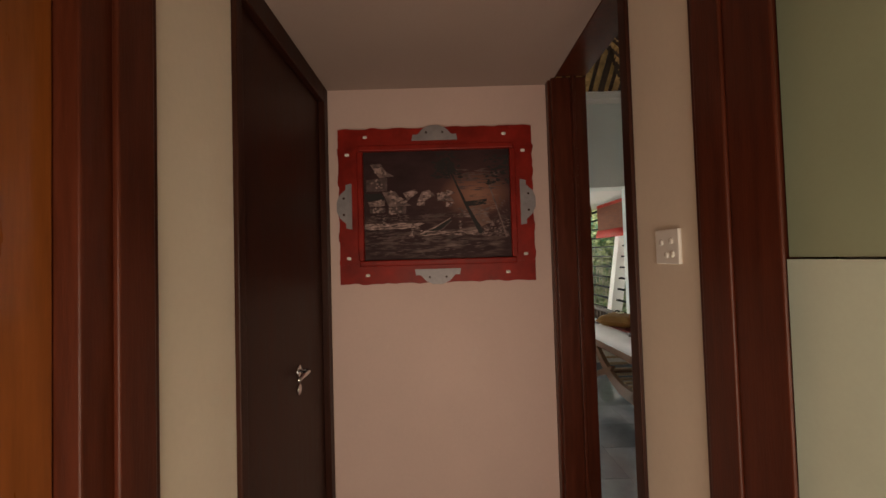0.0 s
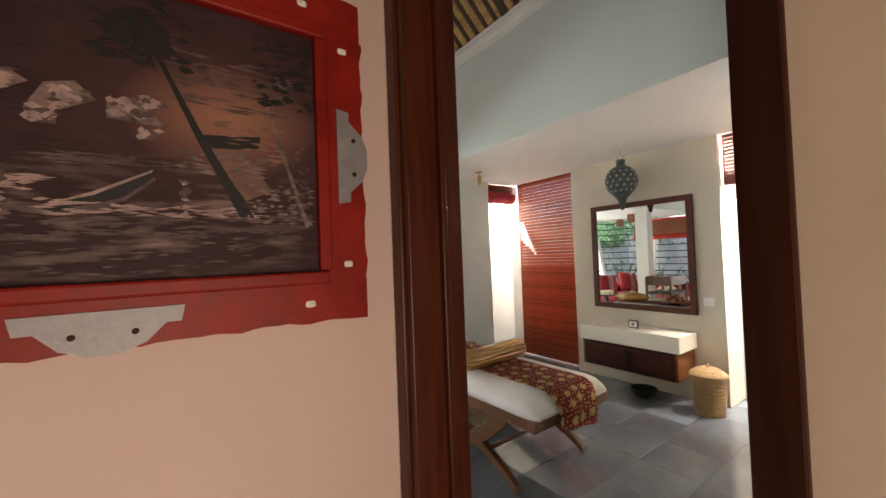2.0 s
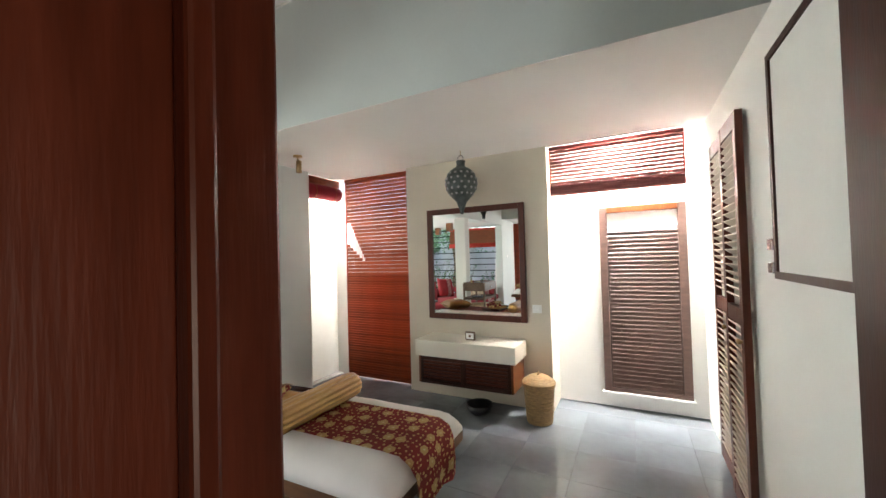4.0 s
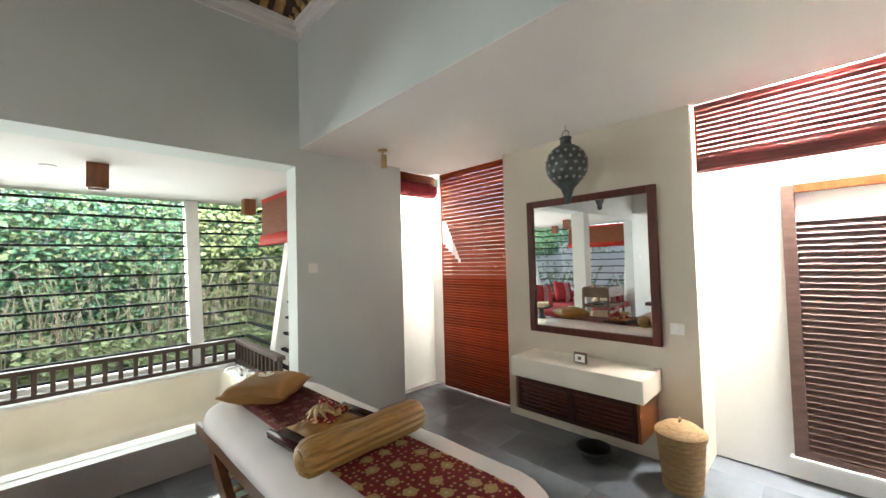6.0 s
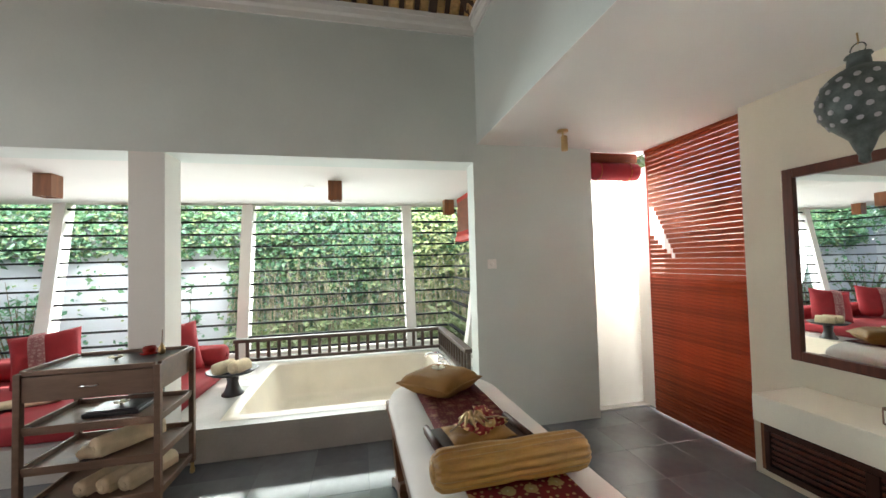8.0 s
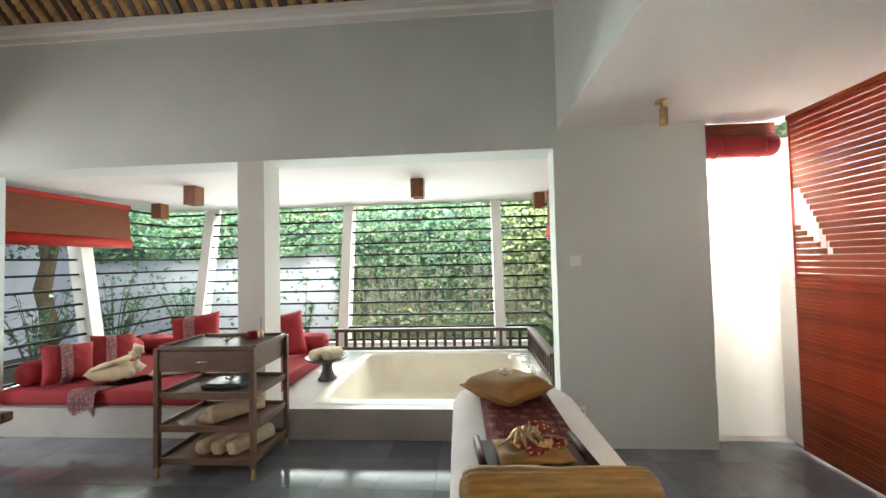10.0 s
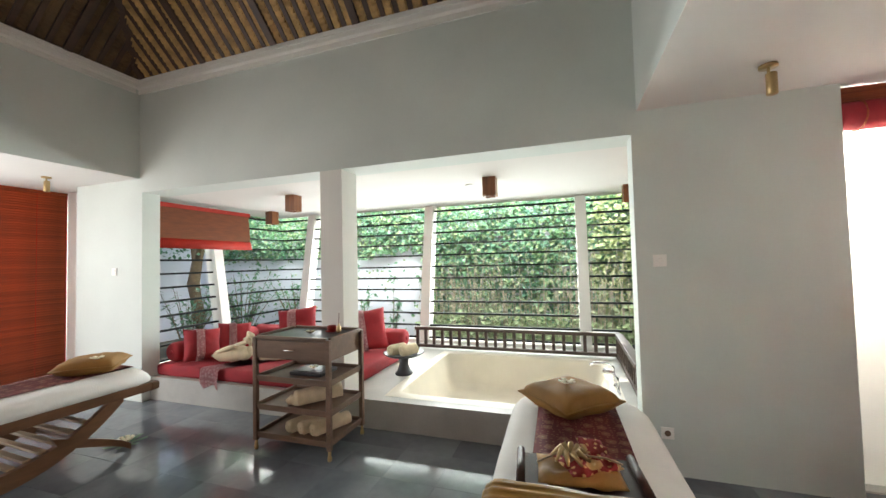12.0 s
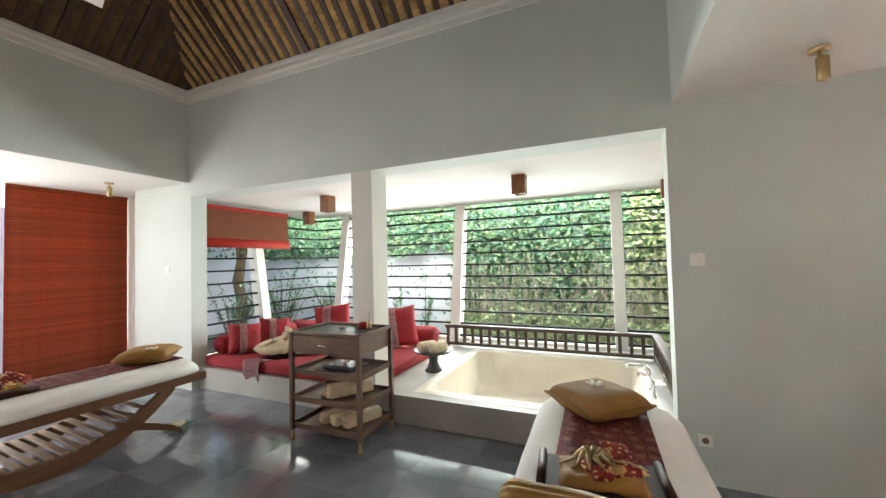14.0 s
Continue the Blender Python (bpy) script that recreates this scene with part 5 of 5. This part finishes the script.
def painting():
    """Red carved frame with tin corner plates round a painted village at dusk."""
    X0, X1, Zb, Zt, Y = -0.56, 0.50, 1.375, 2.22, 2.04
    t = thing("painting", (0, Y, Zb), "village at dusk painting in a worn red carved wooden frame", "painting")
    def wavy(u0, u1, fixed_in, fixed_out, axis):
        n = 42
        pts_out = []
        for i in range(n + 1):
            u = u0 + (u1 - u0) * i / n
            w = 0.006 * noise.noise(Vector((u * 26, fixed_out * 9, 0.3))) + 0.004 * (1 if math.sin(u * 41 + fixed_out * 5) > 0.55 else 0)
            pts_out.append((u, fixed_out + w * (1 if fixed_out > fixed_in else -1)))
        ring = pts_out + [(u1, fixed_in), (u0, fixed_in)]
        return [(b, a) for a, b in ring] if axis == "z" else ring
    H, W0, W1 = Zt - Zb, X0, X1
    part("frame_board", extrude(wavy(W0, W1, H - 0.105, H, "x"), "y", -0.022, 0), REDPAINT, t)
    part("frame_board", extrude(wavy(W0, W1, 0.105, 0.0, "x"), "y", -0.022, 0), REDPAINT, t)
    part("frame_board", extrude(wavy(0.1052, H - 0.1052, W0 + 0.115, W0, "z"), "y", -0.022, 0), REDPAINT, t)
    part("frame_board", extrude(wavy(0.1052, H - 0.1052, W1 - 0.105, W1, "z"), "y", -0.022, 0), REDPAINT, t)
    cx0, cx1, cz0, cz1 = W0 + 0.115, W1 - 0.105, 0.105, H - 0.105
    for a in ((cx0 - 0.005, cx1 + 0.005, cz1 - 0.02, cz1 + 0.012), (cx0 - 0.005, cx1 + 0.005, cz0 - 0.012, cz0 + 0.02)):
        part("inner_moulding", bx(a[0], a[1], -0.034, -0.006, a[2], a[3], bevel=0.006), REDPAINT, t)
    for a in ((cx0 - 0.012, cx0 + 0.02), (cx1 - 0.02, cx1 + 0.012)):
        part("inner_moulding", bx(a[0], a[1], -0.0335, -0.006, cz0 + 0.021, cz1 - 0.021, bevel=0.006), REDPAINT, t)
    # tin plates: half-moon with ears
    def plate_shape(horizontal, c, edge, sgn):
        pts = [(u * 1.25, v * 1.3) for u, v in [(-0.10, 0.055), (-0.095, 0.03), (-0.075, 0.03), (-0.05, 0.004), (-0.02, -0.008), (0.02, -0.008), (0.05, 0.004), (0.075, 0.03), (0.095, 0.03), (0.10, 0.055)]]
        if horizontal:
            return [(c + u, edge + sgn * v) for u, v in pts]
        return [(edge + sgn * v, c + u) for u, v in pts]
    mx, mz = (W0 + W1) / 2, H / 2
    for hor, c, e, sg in ((True, mx, H, -1), (True, mx, 0, 1), (False, mz, W0, 1), (False, mz, W1, -1)):
        pl = part("tin_plate", extrude(plate_shape(hor, c, e, sg), "y", -0.027, -0.0225), TIN, t, "dull grey tin plate")
        for u in (-0.045, 0.045):
            q = (c + u, e + sg * 0.028) if hor else (e + sg * 0.028, c + u)
            part("nail_hole", move(lathe([(0.006, 0), (0.006, 0.002), (0.002, 0.003)], 10), pose(q[0], -0.027, q[1], 90, 0, 0)), WOOD_BLACK, pl)
    for x, z in ((W0 + 0.05, 0.14), (W0 + 0.15, 0.045), (W1 - 0.05, 0.14), (W1 - 0.15, 0.045), (W0 + 0.15, H - 0.045), (W1 - 0.15, H - 0.045), (W1 - 0.05, H - 0.14), (W0 + 0.05, H - 0.14)):
        part("shell_inlay", move(pad(0.020, 0.014, 0.006, 8, 8, pinch=-0.35, crumple=0.004, seed=x), pose(x, -0.023, z, 90, 0, 0)), PLASTIC, t, "small pale shell inlay")
    # canvas
    m = mat("dusk_oil_paint", (0.062, 0.032, 0.035), 0.5, scale=7, vary=0.2, bump=0.4, fine=70, stretch=(1, 1, 2.5), spec=0.12)
    nt = m.node_tree
    tc = nt.nodes.new("ShaderNodeTexCoord")
    gx, gz = cx0 + 0.75 * (cx1 - cx0), cz0 + 0.60 * (cz1 - cz0)
    src = bsdf(m).inputs["Base Color"].links[0].from_socket
    def blend(mask, colour, src):
        mx_ = nt.nodes.new("ShaderNodeMix")
        mx_.data_type = "RGBA"
        nt.links.new(mask, mx_.inputs[0])
        nt.links.new(src, mx_.inputs[6])
        mx_.inputs[7].default_value = (*colour, 1)
        return mx_.outputs[2]
    def radial(cx, cz, sx, sz, power):
        mp = nt.nodes.new("ShaderNodeMapping")
        mp.inputs["Location"].default_value = (-cx / sx, 0, -cz / sz)
        mp.inputs["Scale"].default_value = (1 / sx, 0, 1 / sz)
        nt.links.new(tc.outputs["Object"], mp.inputs[0])
        ln = nt.nodes.new("ShaderNodeVectorMath")
        ln.operation = "LENGTH"
        nt.links.new(mp.outputs[0], ln.inputs[0])
        inv = nt.nodes.new("ShaderNodeMapRange")
        inv.inputs[1].default_value, inv.inputs[2].default_value, inv.inputs[3].default_value, inv.inputs[4].default_value = 0, 1, power, 0
        nt.links.new(ln.outputs["Value"], inv.inputs[0])
        return inv.outputs[0]
    src = blend(radial(gx, gz, 0.38, 0.25, 0.45), (0.16, 0.075, 0.07), src)
    src = blend(radial(gx, gz - 0.01, 0.20, 0.13, 0.8), (0.46, 0.22, 0.15), src)
    streak = nt.nodes.new("ShaderNodeTexNoise")
    streak.inputs["Scale"].default_value, streak.inputs["Detail"].default_value = 11, 6
    sm = nt.nodes.new("ShaderNodeMapping")
    sm.inputs["Scale"].default_value = (0.8, 1, 4)
    nt.links.new(tc.outputs["Object"], sm.inputs[0])
    nt.links.new(sm.outputs[0], streak.inputs["Vector"])
    th = nt.nodes.new("ShaderNodeMapRange")
    th.inputs[1].default_value, th.inputs[2].default_value = 0.50, 0.72
    nt.links.new(streak.outputs[0], th.inputs[0])
    mul = nt.nodes.new("ShaderNodeMath")
    mul.operation = "MULTIPLY"
    nt.links.new(th.outputs[0], mul.inputs[0])
    nt.links.new(radial((cx0 + cx1) / 2, cz0 + 0.22 * (cz1 - cz0), 0.62, 0.17, 1.0), mul.inputs[1])
    src = blend(mul.outputs[0], (0.34, 0.25, 0.23), src)
    nt.links.new(src, bsdf(m).inputs["Base Color"])
    canvas = part("canvas", bx(cx0 + 0.005, cx1 - 0.005, -0.010, -0.005, cz0 + 0.005, cz1 - 0.005), m, t, "dark oil painting of huts, boat and palms")
    pale = mat("pale_brush_strokes", (0.60, 0.41, 0.38), 0.6, scale=30, vary=0.3, bump=0.5, fine=60)
    dim = mat("dim_brush_strokes", (0.17, 0.10, 0.10), 0.6, scale=30, vary=0.35, bump=0.5, fine=60)
    rose = mat("rosy_grey_brush_strokes", (0.34, 0.22, 0.21), 0.6, scale=30, vary=0.35, bump=0.5, fine=60)
    night = mat("dark_brush_strokes", (0.012, 0.009, 0.01), 0.6, scale=20, vary=0.2, bump=0.4)
    def poly(pts, material, lift):
        P = [(cx0 + u * (cx1 - cx0), cz0 + v * (cz1 - cz0)) for u, v in pts]
        return part("painted_shape", extrude(P, "y", -0.011 - lift, -0.0105), material, canvas)
    brush = random.Random(5)
    def strokes(n, u0, u1, v0, v1, lu, lv, slope, material, lift):
        """Loose paint dabs over a patch of the canvas; slope tilts them."""
        bm = bmesh.new()
        W_, H_ = cx1 - cx0, cz1 - cz0
        for i in range(n):
            v = brush.uniform(v0, v1)
            f = (v - v0) / max(1e-6, v1 - v0)
            u = brush.uniform(u0, u1) + slope * (1 - f)
            l, h = lu * brush.uniform(0.4, 1.2), lv * brush.uniform(0.4, 1.2)
            t_ = -brush.uniform(0.5, 1.0) * l if slope else brush.uniform(-0.12, 0.12) * l
            y = -0.0112 - lift - 0.00001 * (i % 40)
            q = [(u, v), (u + l * 0.5, v + t_ * 0.5 + h), (u + l, v + t_), (u + l * 0.45, v + t_ * 0.5 - h)]
            bm.faces.new([bm.verts.new((cx0 + min(0.985, max(0.015, a_)) * W_, y, cz0 + min(0.985, max(0.015, b_)) * H_)) for a_, b_ in q])
        ob = part("paint_texture", bm, material, canvas)
        ob["kind"] = "stuff"
    def hut(roof, wall, k):
        """Thatched hut: sagging roof over a wall, each worked over with pale dabs."""
        def dabs(pts, n, l):
            us, vs = [p[0] for p in pts], [p[1] for p in pts]
            for i in range(n):
                w = [brush.random() ** 2 for _ in pts]
                u, v = (sum(a_ * b_ for a_, b_ in zip(w, q)) / sum(w) for q in (us, vs))
                strokes(1, u - l / 2, u - l / 2, v, v, l, 0.012, 0.0, pale if i % 4 else dim, 0.0024 + 0.00006 * i)
        poly(roof, rose, 0.0008 + 0.0002 * k)
        dabs(roof, 26, 0.03)
        if wall:
            poly(wall, dim, 0.0005 + 0.0002 * k)
            dabs(wall, 12, 0.025)
    hut([(0.068, 0.862), (0.139, 0.867), (0.166, 0.80), (0.223, 0.756), (0.126, 0.743), (0.097, 0.80)], [(0.041, 0.728), (0.178, 0.746), (0.176, 0.628), (0.041, 0.627)], 0)
    poly([(0.027, 0.608), (0.136, 0.609), (0.164, 0.555), (0.048, 0.544)], night, 0.0014)
    hut([(0.05, 0.537), (0.161, 0.549), (0.158, 0.50), (0.06, 0.495)], [(0.06, 0.48), (0.159, 0.485), (0.158, 0.441), (0.064, 0.439)], 1)
    hut([(0.146, 0.619), (0.229, 0.624), (0.272, 0.539), (0.335, 0.499), (0.187, 0.488)], [(0.182, 0.484), (0.30, 0.49), (0.297, 0.43), (0.184, 0.426)], 2)
    hut([(0.278, 0.608), (0.35, 0.634), (0.379, 0.608), (0.329, 0.565), (0.308, 0.539)], None, 3)
    hut([(0.401, 0.613), (0.45, 0.631), (0.485, 0.582), (0.425, 0.538), (0.37, 0.532)], [(0.37, 0.53), (0.422, 0.534), (0.419, 0.495), (0.376, 0.494)], 4)
    hut([(0.502, 0.588), (0.552, 0.609), (0.615, 0.525), (0.502, 0.534)], [(0.556, 0.515), (0.601, 0.515), (0.598, 0.48), (0.556, 0.478)], 5)
    hut([(0.56, 0.61), (0.59, 0.625), (0.61, 0.59), (0.58, 0.58)], None, 6)
    poly([(0.009, 0.343), (0.295, 0.351), (0.401, 0.341), (0.388, 0.323), (0.146, 0.285), (0.009, 0.328)], dim, 0.0005)
    strokes(90, 0.01, 0.36, 0.30, 0.345, 0.06, 0.006, 0.0, pale, 0.0012)
    strokes(60, 0.36, 0.70, 0.385, 0.42, 0.05, 0.004, 0.0, dim, 0.0009)
    strokes(60, 0.04, 0.30, 0.36, 0.42, 0.03, 0.006, 0.0, dim, 0.0012)
    strokes(70, 0.60, 0.86, 0.62, 0.80, 0.09, 0.006, 0.0, dim, 0.0007)
    strokes(45, 0.62, 0.82, 0.38, 0.46, 0.04, 0.006, 0.0, rose, 0.0011)
    strokes(45, 0.78, 0.95, 0.22, 0.36, 0.025, 0.007, 0.0, rose, 0.0013)
    strokes(70, 0.30, 0.78, 0.235, 0.275, 0.06, 0.005, 0.0, pale, 0.0009)
    strokes(150, 0.02, 0.90, 0.16, 0.28, 0.07, 0.005, 0.0, dim, 0.0009)
    strokes(60, 0.05, 0.80, 0.05, 0.16, 0.05, 0.004, 0.0, dim, 0.0009)
    strokes(50, 0.84, 0.95, 0.20, 0.36, 0.025, 0.006, 0.0, dim, 0.0012)
    strokes(26, 0.885, 0.93, 0.30, 0.56, 0.02, 0.007, 0.03, dim, 0.0012)
    strokes(40, 0.70, 0.86, 0.42, 0.58, 0.05, 0.005, 0.0, mat("rose_brush_strokes", (0.36, 0.18, 0.13), 0.6, scale=30, vary=0.3, bump=0.4), 0.0008)
    poly([(0.388, 0.253), (0.476, 0.295), (0.587, 0.381), (0.591, 0.36), (0.529, 0.286), (0.425, 0.234)], night, 0.0012)
    poly([(0.40, 0.262), (0.476, 0.305), (0.585, 0.385), (0.583, 0.376), (0.476, 0.293)], pale, 0.0014)
    poly([(0.425, 0.240), (0.529, 0.292), (0.588, 0.362), (0.59, 0.352), (0.53, 0.278)], dim, 0.0014)
    poly([(0.70, 0.474), (0.786, 0.481), (0.851, 0.339), (0.786, 0.299)], mat("sunset_on_water", (0.24, 0.12, 0.09), 0.5, scale=20, vary=0.2, bump=0.4), 0.0005)
    poly([(0.685, 0.52), (0.826, 0.539), (0.818, 0.489), (0.70, 0.478)], night, 0.0008)
    poly([(0.573, 0.831), (0.58, 0.832), (0.69, 0.516), (0.805, 0.237), (0.77, 0.237), (0.675, 0.503)], night, 0.0018)
    poly([(0.832, 0.688), (0.84, 0.69), (0.953, 0.21), (0.943, 0.203)], rose, 0.0014)
    for cu, cv in ((0.565, 0.84),):
        for k in range(18):
            # drooping fronds, each a thin sickle
            a, l = k * 0.349 + cu, brush.uniform(0.05, 0.12)
            du, dv, sag = l * math.cos(a), l * 1.1 * math.sin(a), l * 0.7
            tip = (min(0.985, cu + du), min(0.985, cv + dv - sag))
            mid = (min(0.985, cu + du * 0.55), min(0.98, cv + dv * 0.6 - sag * 0.12))
            poly([(cu, cv), mid, tip, (mid[0] - 0.006, mid[1] - 0.035)], night, 0.0013 + 0.00003 * k)
    strokes(60, 0.80, 0.97, 0.66, 0.92, 0.04, 0.014, 0.0, night, 0.0012)
    strokes(50, 0.46, 0.64, 0.72, 0.95, 0.04, 0.012, 0.0, night, 0.0010)
    for u, v in ((0.151, 0.365), (0.335, 0.31), (0.648, 0.31)):
        strokes(16, u - 0.014, u - 0.002, v - 0.09, v + 0.05, 0.02, 0.009, 0.0, dim, 0.0016)
        strokes(7, u - 0.012, u - 0.004, v - 0.07, v + 0.05, 0.018, 0.008, 0.0, pale, 0.0018)
painting()


# ---- garden ----
def leaves(name, count, place, size, material, label, category, droop=0.7):
    """Many small folded leaves; place(i) gives a point and an outward direction."""
    rng = random.Random(hash_seed(name))
    verts, faces = [], []
    for i in range(count):
        p, out = place(rng)
        s = size * rng.uniform(0.6, 1.35)
        d = Vector((rng.uniform(-1, 1), rng.uniform(-0.6, 0.6), rng.uniform(-1, 0.4) * droop)).normalized()
        nrm = (Vector(out) + Vector((rng.uniform(-1, 1), rng.uniform(-1, 1), rng.uniform(-0.4, 1.0)))).normalized()
        side = d.cross(nrm).normalized()
        p = Vector(p)
        base = len(verts)
        verts += [p, p + d * s * 0.45 + side * s * 0.36 + nrm * s * 0.1, p + d * s, p + d * s * 0.45 - side * s * 0.36 + nrm * s * 0.1]
        faces += [(base, base + 1, base + 2), (base, base + 2, base + 3)]
    me = bpy.data.meshes.new(name)
    me.from_pydata([tuple(v) for v in verts], [], faces)
    me.materials.append(material)
    ob = new(name, me)
    return tagged(ob, label, category, kind="stuff")
def hash_seed(text):
    return sum((i + 1) * ord(c) for i, c in enumerate(text))

def ivy_place(rng):
    while True:
        x, z = rng.uniform(-6.5, 5.2), rng.uniform(0.0, 3.6)
        edge = 1.72 + 0.22 * noise.noise(Vector((x * 1.3, 0, 0))) + 0.12 * noise.noise(Vector((x * 5, 1, 0)))
        wall_free = -7.0 < x < -0.75 + 0.25 * noise.noise(Vector((z * 2, 7, 0))) and z < edge
        if not wall_free or rng.random() < 0.03:
            d = 0.22 * max(0, noise.noise(Vector((x * 1.6, z * 1.6, 4)))) + rng.uniform(0.02, 0.16)
            return (x, 9.35 - d, z), (0, -1, 0.3)
leaves("ivy", 27000, ivy_place, 0.085, LEAF, "dense green ivy covering the garden wall", "ivy")
leaves("ivy_shoots", 13000, ivy_place, 0.075, LEAF_LIGHT, "bright young ivy shoots over the garden wall", "ivy")
def east_place(rng):
    return (5.2 - rng.uniform(0.02, 0.25), rng.uniform(5.9, 9.3), rng.uniform(0, 3.1)), (-1, 0, 0.3)
# These leaves carry their sunlight in the colour.
leaves("hedge_leaves", 12000, east_place, 0.09, LEAF_SUNLIT, "climber on the side garden wall, sunlight put into its colour", "climber")
# Sunlit part of the ivy, its sunlight put into the leaf colour.
def sunlit_place(rng):
    x = 2.5 + 2.7 * rng.random() ** 0.8
    return (x, 9.35 - rng.uniform(0.12, 0.30), rng.uniform(0, 3.4)), (0, -1, 0.5)
leaves("lime_climber", 7000, sunlit_place, 0.085, LEAF_SUNLIT, "ivy in the garden corner, sunlight put into its colour", "climber")
def undergrowth(rng):
    x = rng.uniform(-0.6, 4.8)
    return (x, rng.uniform(8.5, 9.1), abs(rng.gauss(0, 0.28))), (0, -0.6, 0.8)
leaves("undergrowth", 3500, undergrowth, 0.10, LEAF_LIGHT, "leafy undergrowth at the foot of the wall", "plants")

stems = bmesh.new()
srng = random.Random(21)
for k in range(250):
    x, y, h = srng.uniform(-0.6, 4.6), srng.uniform(8.65, 9.08), srng.uniform(0.8, 1.75)
    tube([(x, y, -0.21), (x + srng.uniform(-0.06, 0.06), y, h * 0.6), (x + srng.uniform(-0.16, 0.16), y - 0.04, h)], [0.008, 0.006, 0.003], 4, stems)
single("dry_stems", stems, DRY, "thicket of thin dry stems before the ivy", "stems", kind="stuff")

def shrub(at, h, r, n, seed, label):
    t = thing("shrub", at, label, "shrub", "garden shrubs")
    rng = random.Random(seed)
    stems, verts, faces = bmesh.new(), [], []
    for k in range(n):
        a, l = rng.uniform(0, 6.28), h * rng.uniform(0.6, 1.0)
        tip = Vector((r * rng.uniform(0.2, 1) * math.cos(a), r * rng.uniform(0.2, 1) * math.sin(a), l))
        pts = [Vector((0.02 * math.cos(a), 0.02 * math.sin(a), 0)), tip * 0.5 + Vector((0, 0, 0.08 * h)), tip]
        tube(pts, [0.012, 0.008, 0.003], 5, stems)
        for j in range(26):
            u = rng.uniform(0.3, 1.0)
            p = pts[0].lerp(pts[1], u * 2) if u < 0.5 else pts[1].lerp(pts[2], u * 2 - 1)
            d = Vector((rng.uniform(-1, 1), rng.uniform(-1, 1), rng.uniform(-0.5, 0.6))).normalized()
            sd = d.cross(Vector((0, 0, 1))).normalized()
            s = rng.uniform(0.09, 0.17)
            b = len(verts)
            verts += [p, p + d * s * 0.5 + sd * s * 0.2, p + d * s, p + d * s * 0.5 - sd * s * 0.2]
            faces += [(b, b + 1, b + 2), (b, b + 2, b + 3)]
    part("stem_thicket", stems, BARK, t)["kind"] = "stuff"
    me = bpy.data.meshes.new("foliage")
    me.from_pydata([tuple(v) for v in verts], [], faces)
    me.materials.append(LEAF)
    ob = new("foliage", me)
    ob.parent = t
shrub((-1.9, 8.9, -0.21), 1.35, 0.3, 5, 3, "slender green shrub before the white garden wall")
shrub((-1.3, 9.0, -0.21), 1.5, 0.2, 5, 4, "thin tall shrub before the white garden wall")
shrub((-3.4, 8.7, -0.21), 1.6, 0.6, 16, 5, "leafy green shrub outside the corner window")
shrub((-4.4, 8.2, -0.21), 1.7, 0.8, 22, 6, "leafy green shrub outside the corner window")
shrub((-4.6, 7.2, -0.21), 1.5, 0.7, 18, 7, "leafy green shrub outside the side window")
shrub((-5.2, 6.2, -0.21), 1.3, 0.6, 14, 8, "leafy green shrub outside the side window")

def tree():
    t = thing("tree", (-5.3, 7.9, -0.21), "garden tree with brown bark and broad green crown", "tree")
    part("trunk", soft(tube([(0, 0, 0), (0.05, 0.02, 0.7), (-0.03, -0.05, 1.4), (0.10, 0, 2.2), (0.2, 0.1, 3.2)], [0.16, 0.13, 0.12, 0.10, 0.07], 10)), BARK, t)
    for k, tip in enumerate(((-0.9, 0.4, 3.4), (0.9, -0.5, 3.0), (0.3, 0.9, 3.8), (-0.4, -0.8, 2.9))):
        part("limb", soft(tube([(0.0, 0, 1.6 + 0.2 * k), (tip[0] * 0.5, tip[1] * 0.5, tip[2] * 0.78), tip], [0.06, 0.04, 0.015], 8)), BARK, t)
    rng = random.Random(11)
    verts, faces = [], []
    clumps = [(rng.uniform(-1.3, 1.3), rng.uniform(-1.2, 1.2), rng.uniform(2.2, 4.2)) for _ in range(26)]
    for i in range(5200):
        c = clumps[i % 26]
        p = Vector(c) + Vector((rng.gauss(0, 0.26), rng.gauss(0, 0.26), rng.gauss(0, 0.2)))
        d = Vector((rng.uniform(-1, 1), rng.uniform(-1, 1), rng.uniform(-0.9, 0.3))).normalized()
        sd = d.cross(Vector((0, 0, 1))).normalized()
        s = rng.uniform(0.07, 0.14)
        b = len(verts)
        verts += [p, p + d * s * 0.5 + sd * s * 0.3, p + d * s, p + d * s * 0.5 - sd * s * 0.3]
        faces += [(b, b + 1, b + 2), (b, b + 2, b + 3)]
    me = bpy.data.meshes.new("crown")
    me.from_pydata([tuple(v) for v in verts], [], faces)
    me.materials.append(LEAF)
    ob = new("crown", me)
    ob.parent = t
tree()

# ---- floor tiles ----
floor = bpy.data.objects["floor"]
TS = 0.40
tile_mesh = mesh("tile", bx(-TS / 2 + 0.0005, TS / 2 - 0.0005, -TS / 2 + 0.0005, TS / 2 - 0.0005, -0.011, 0.0, bevel=0.001), STONE)
ni, nj = 22, 11
for i in range(ni):
    for j in range(nj):
        x, y = -4.4 + TS * (i + 0.5), 0.92 + TS * (j + 0.5) 
        if y < 1.1 and x < 0.7:
            continue
        if y > 5.2:
            continue
        ob = new("tile", tile_mesh)
        ob.parent = floor
        ob.matrix_basis = pose(x, y, random.uniform(-0.0004, 0.0004), 0, 0, random.choice((0, 90, 180, 270)))
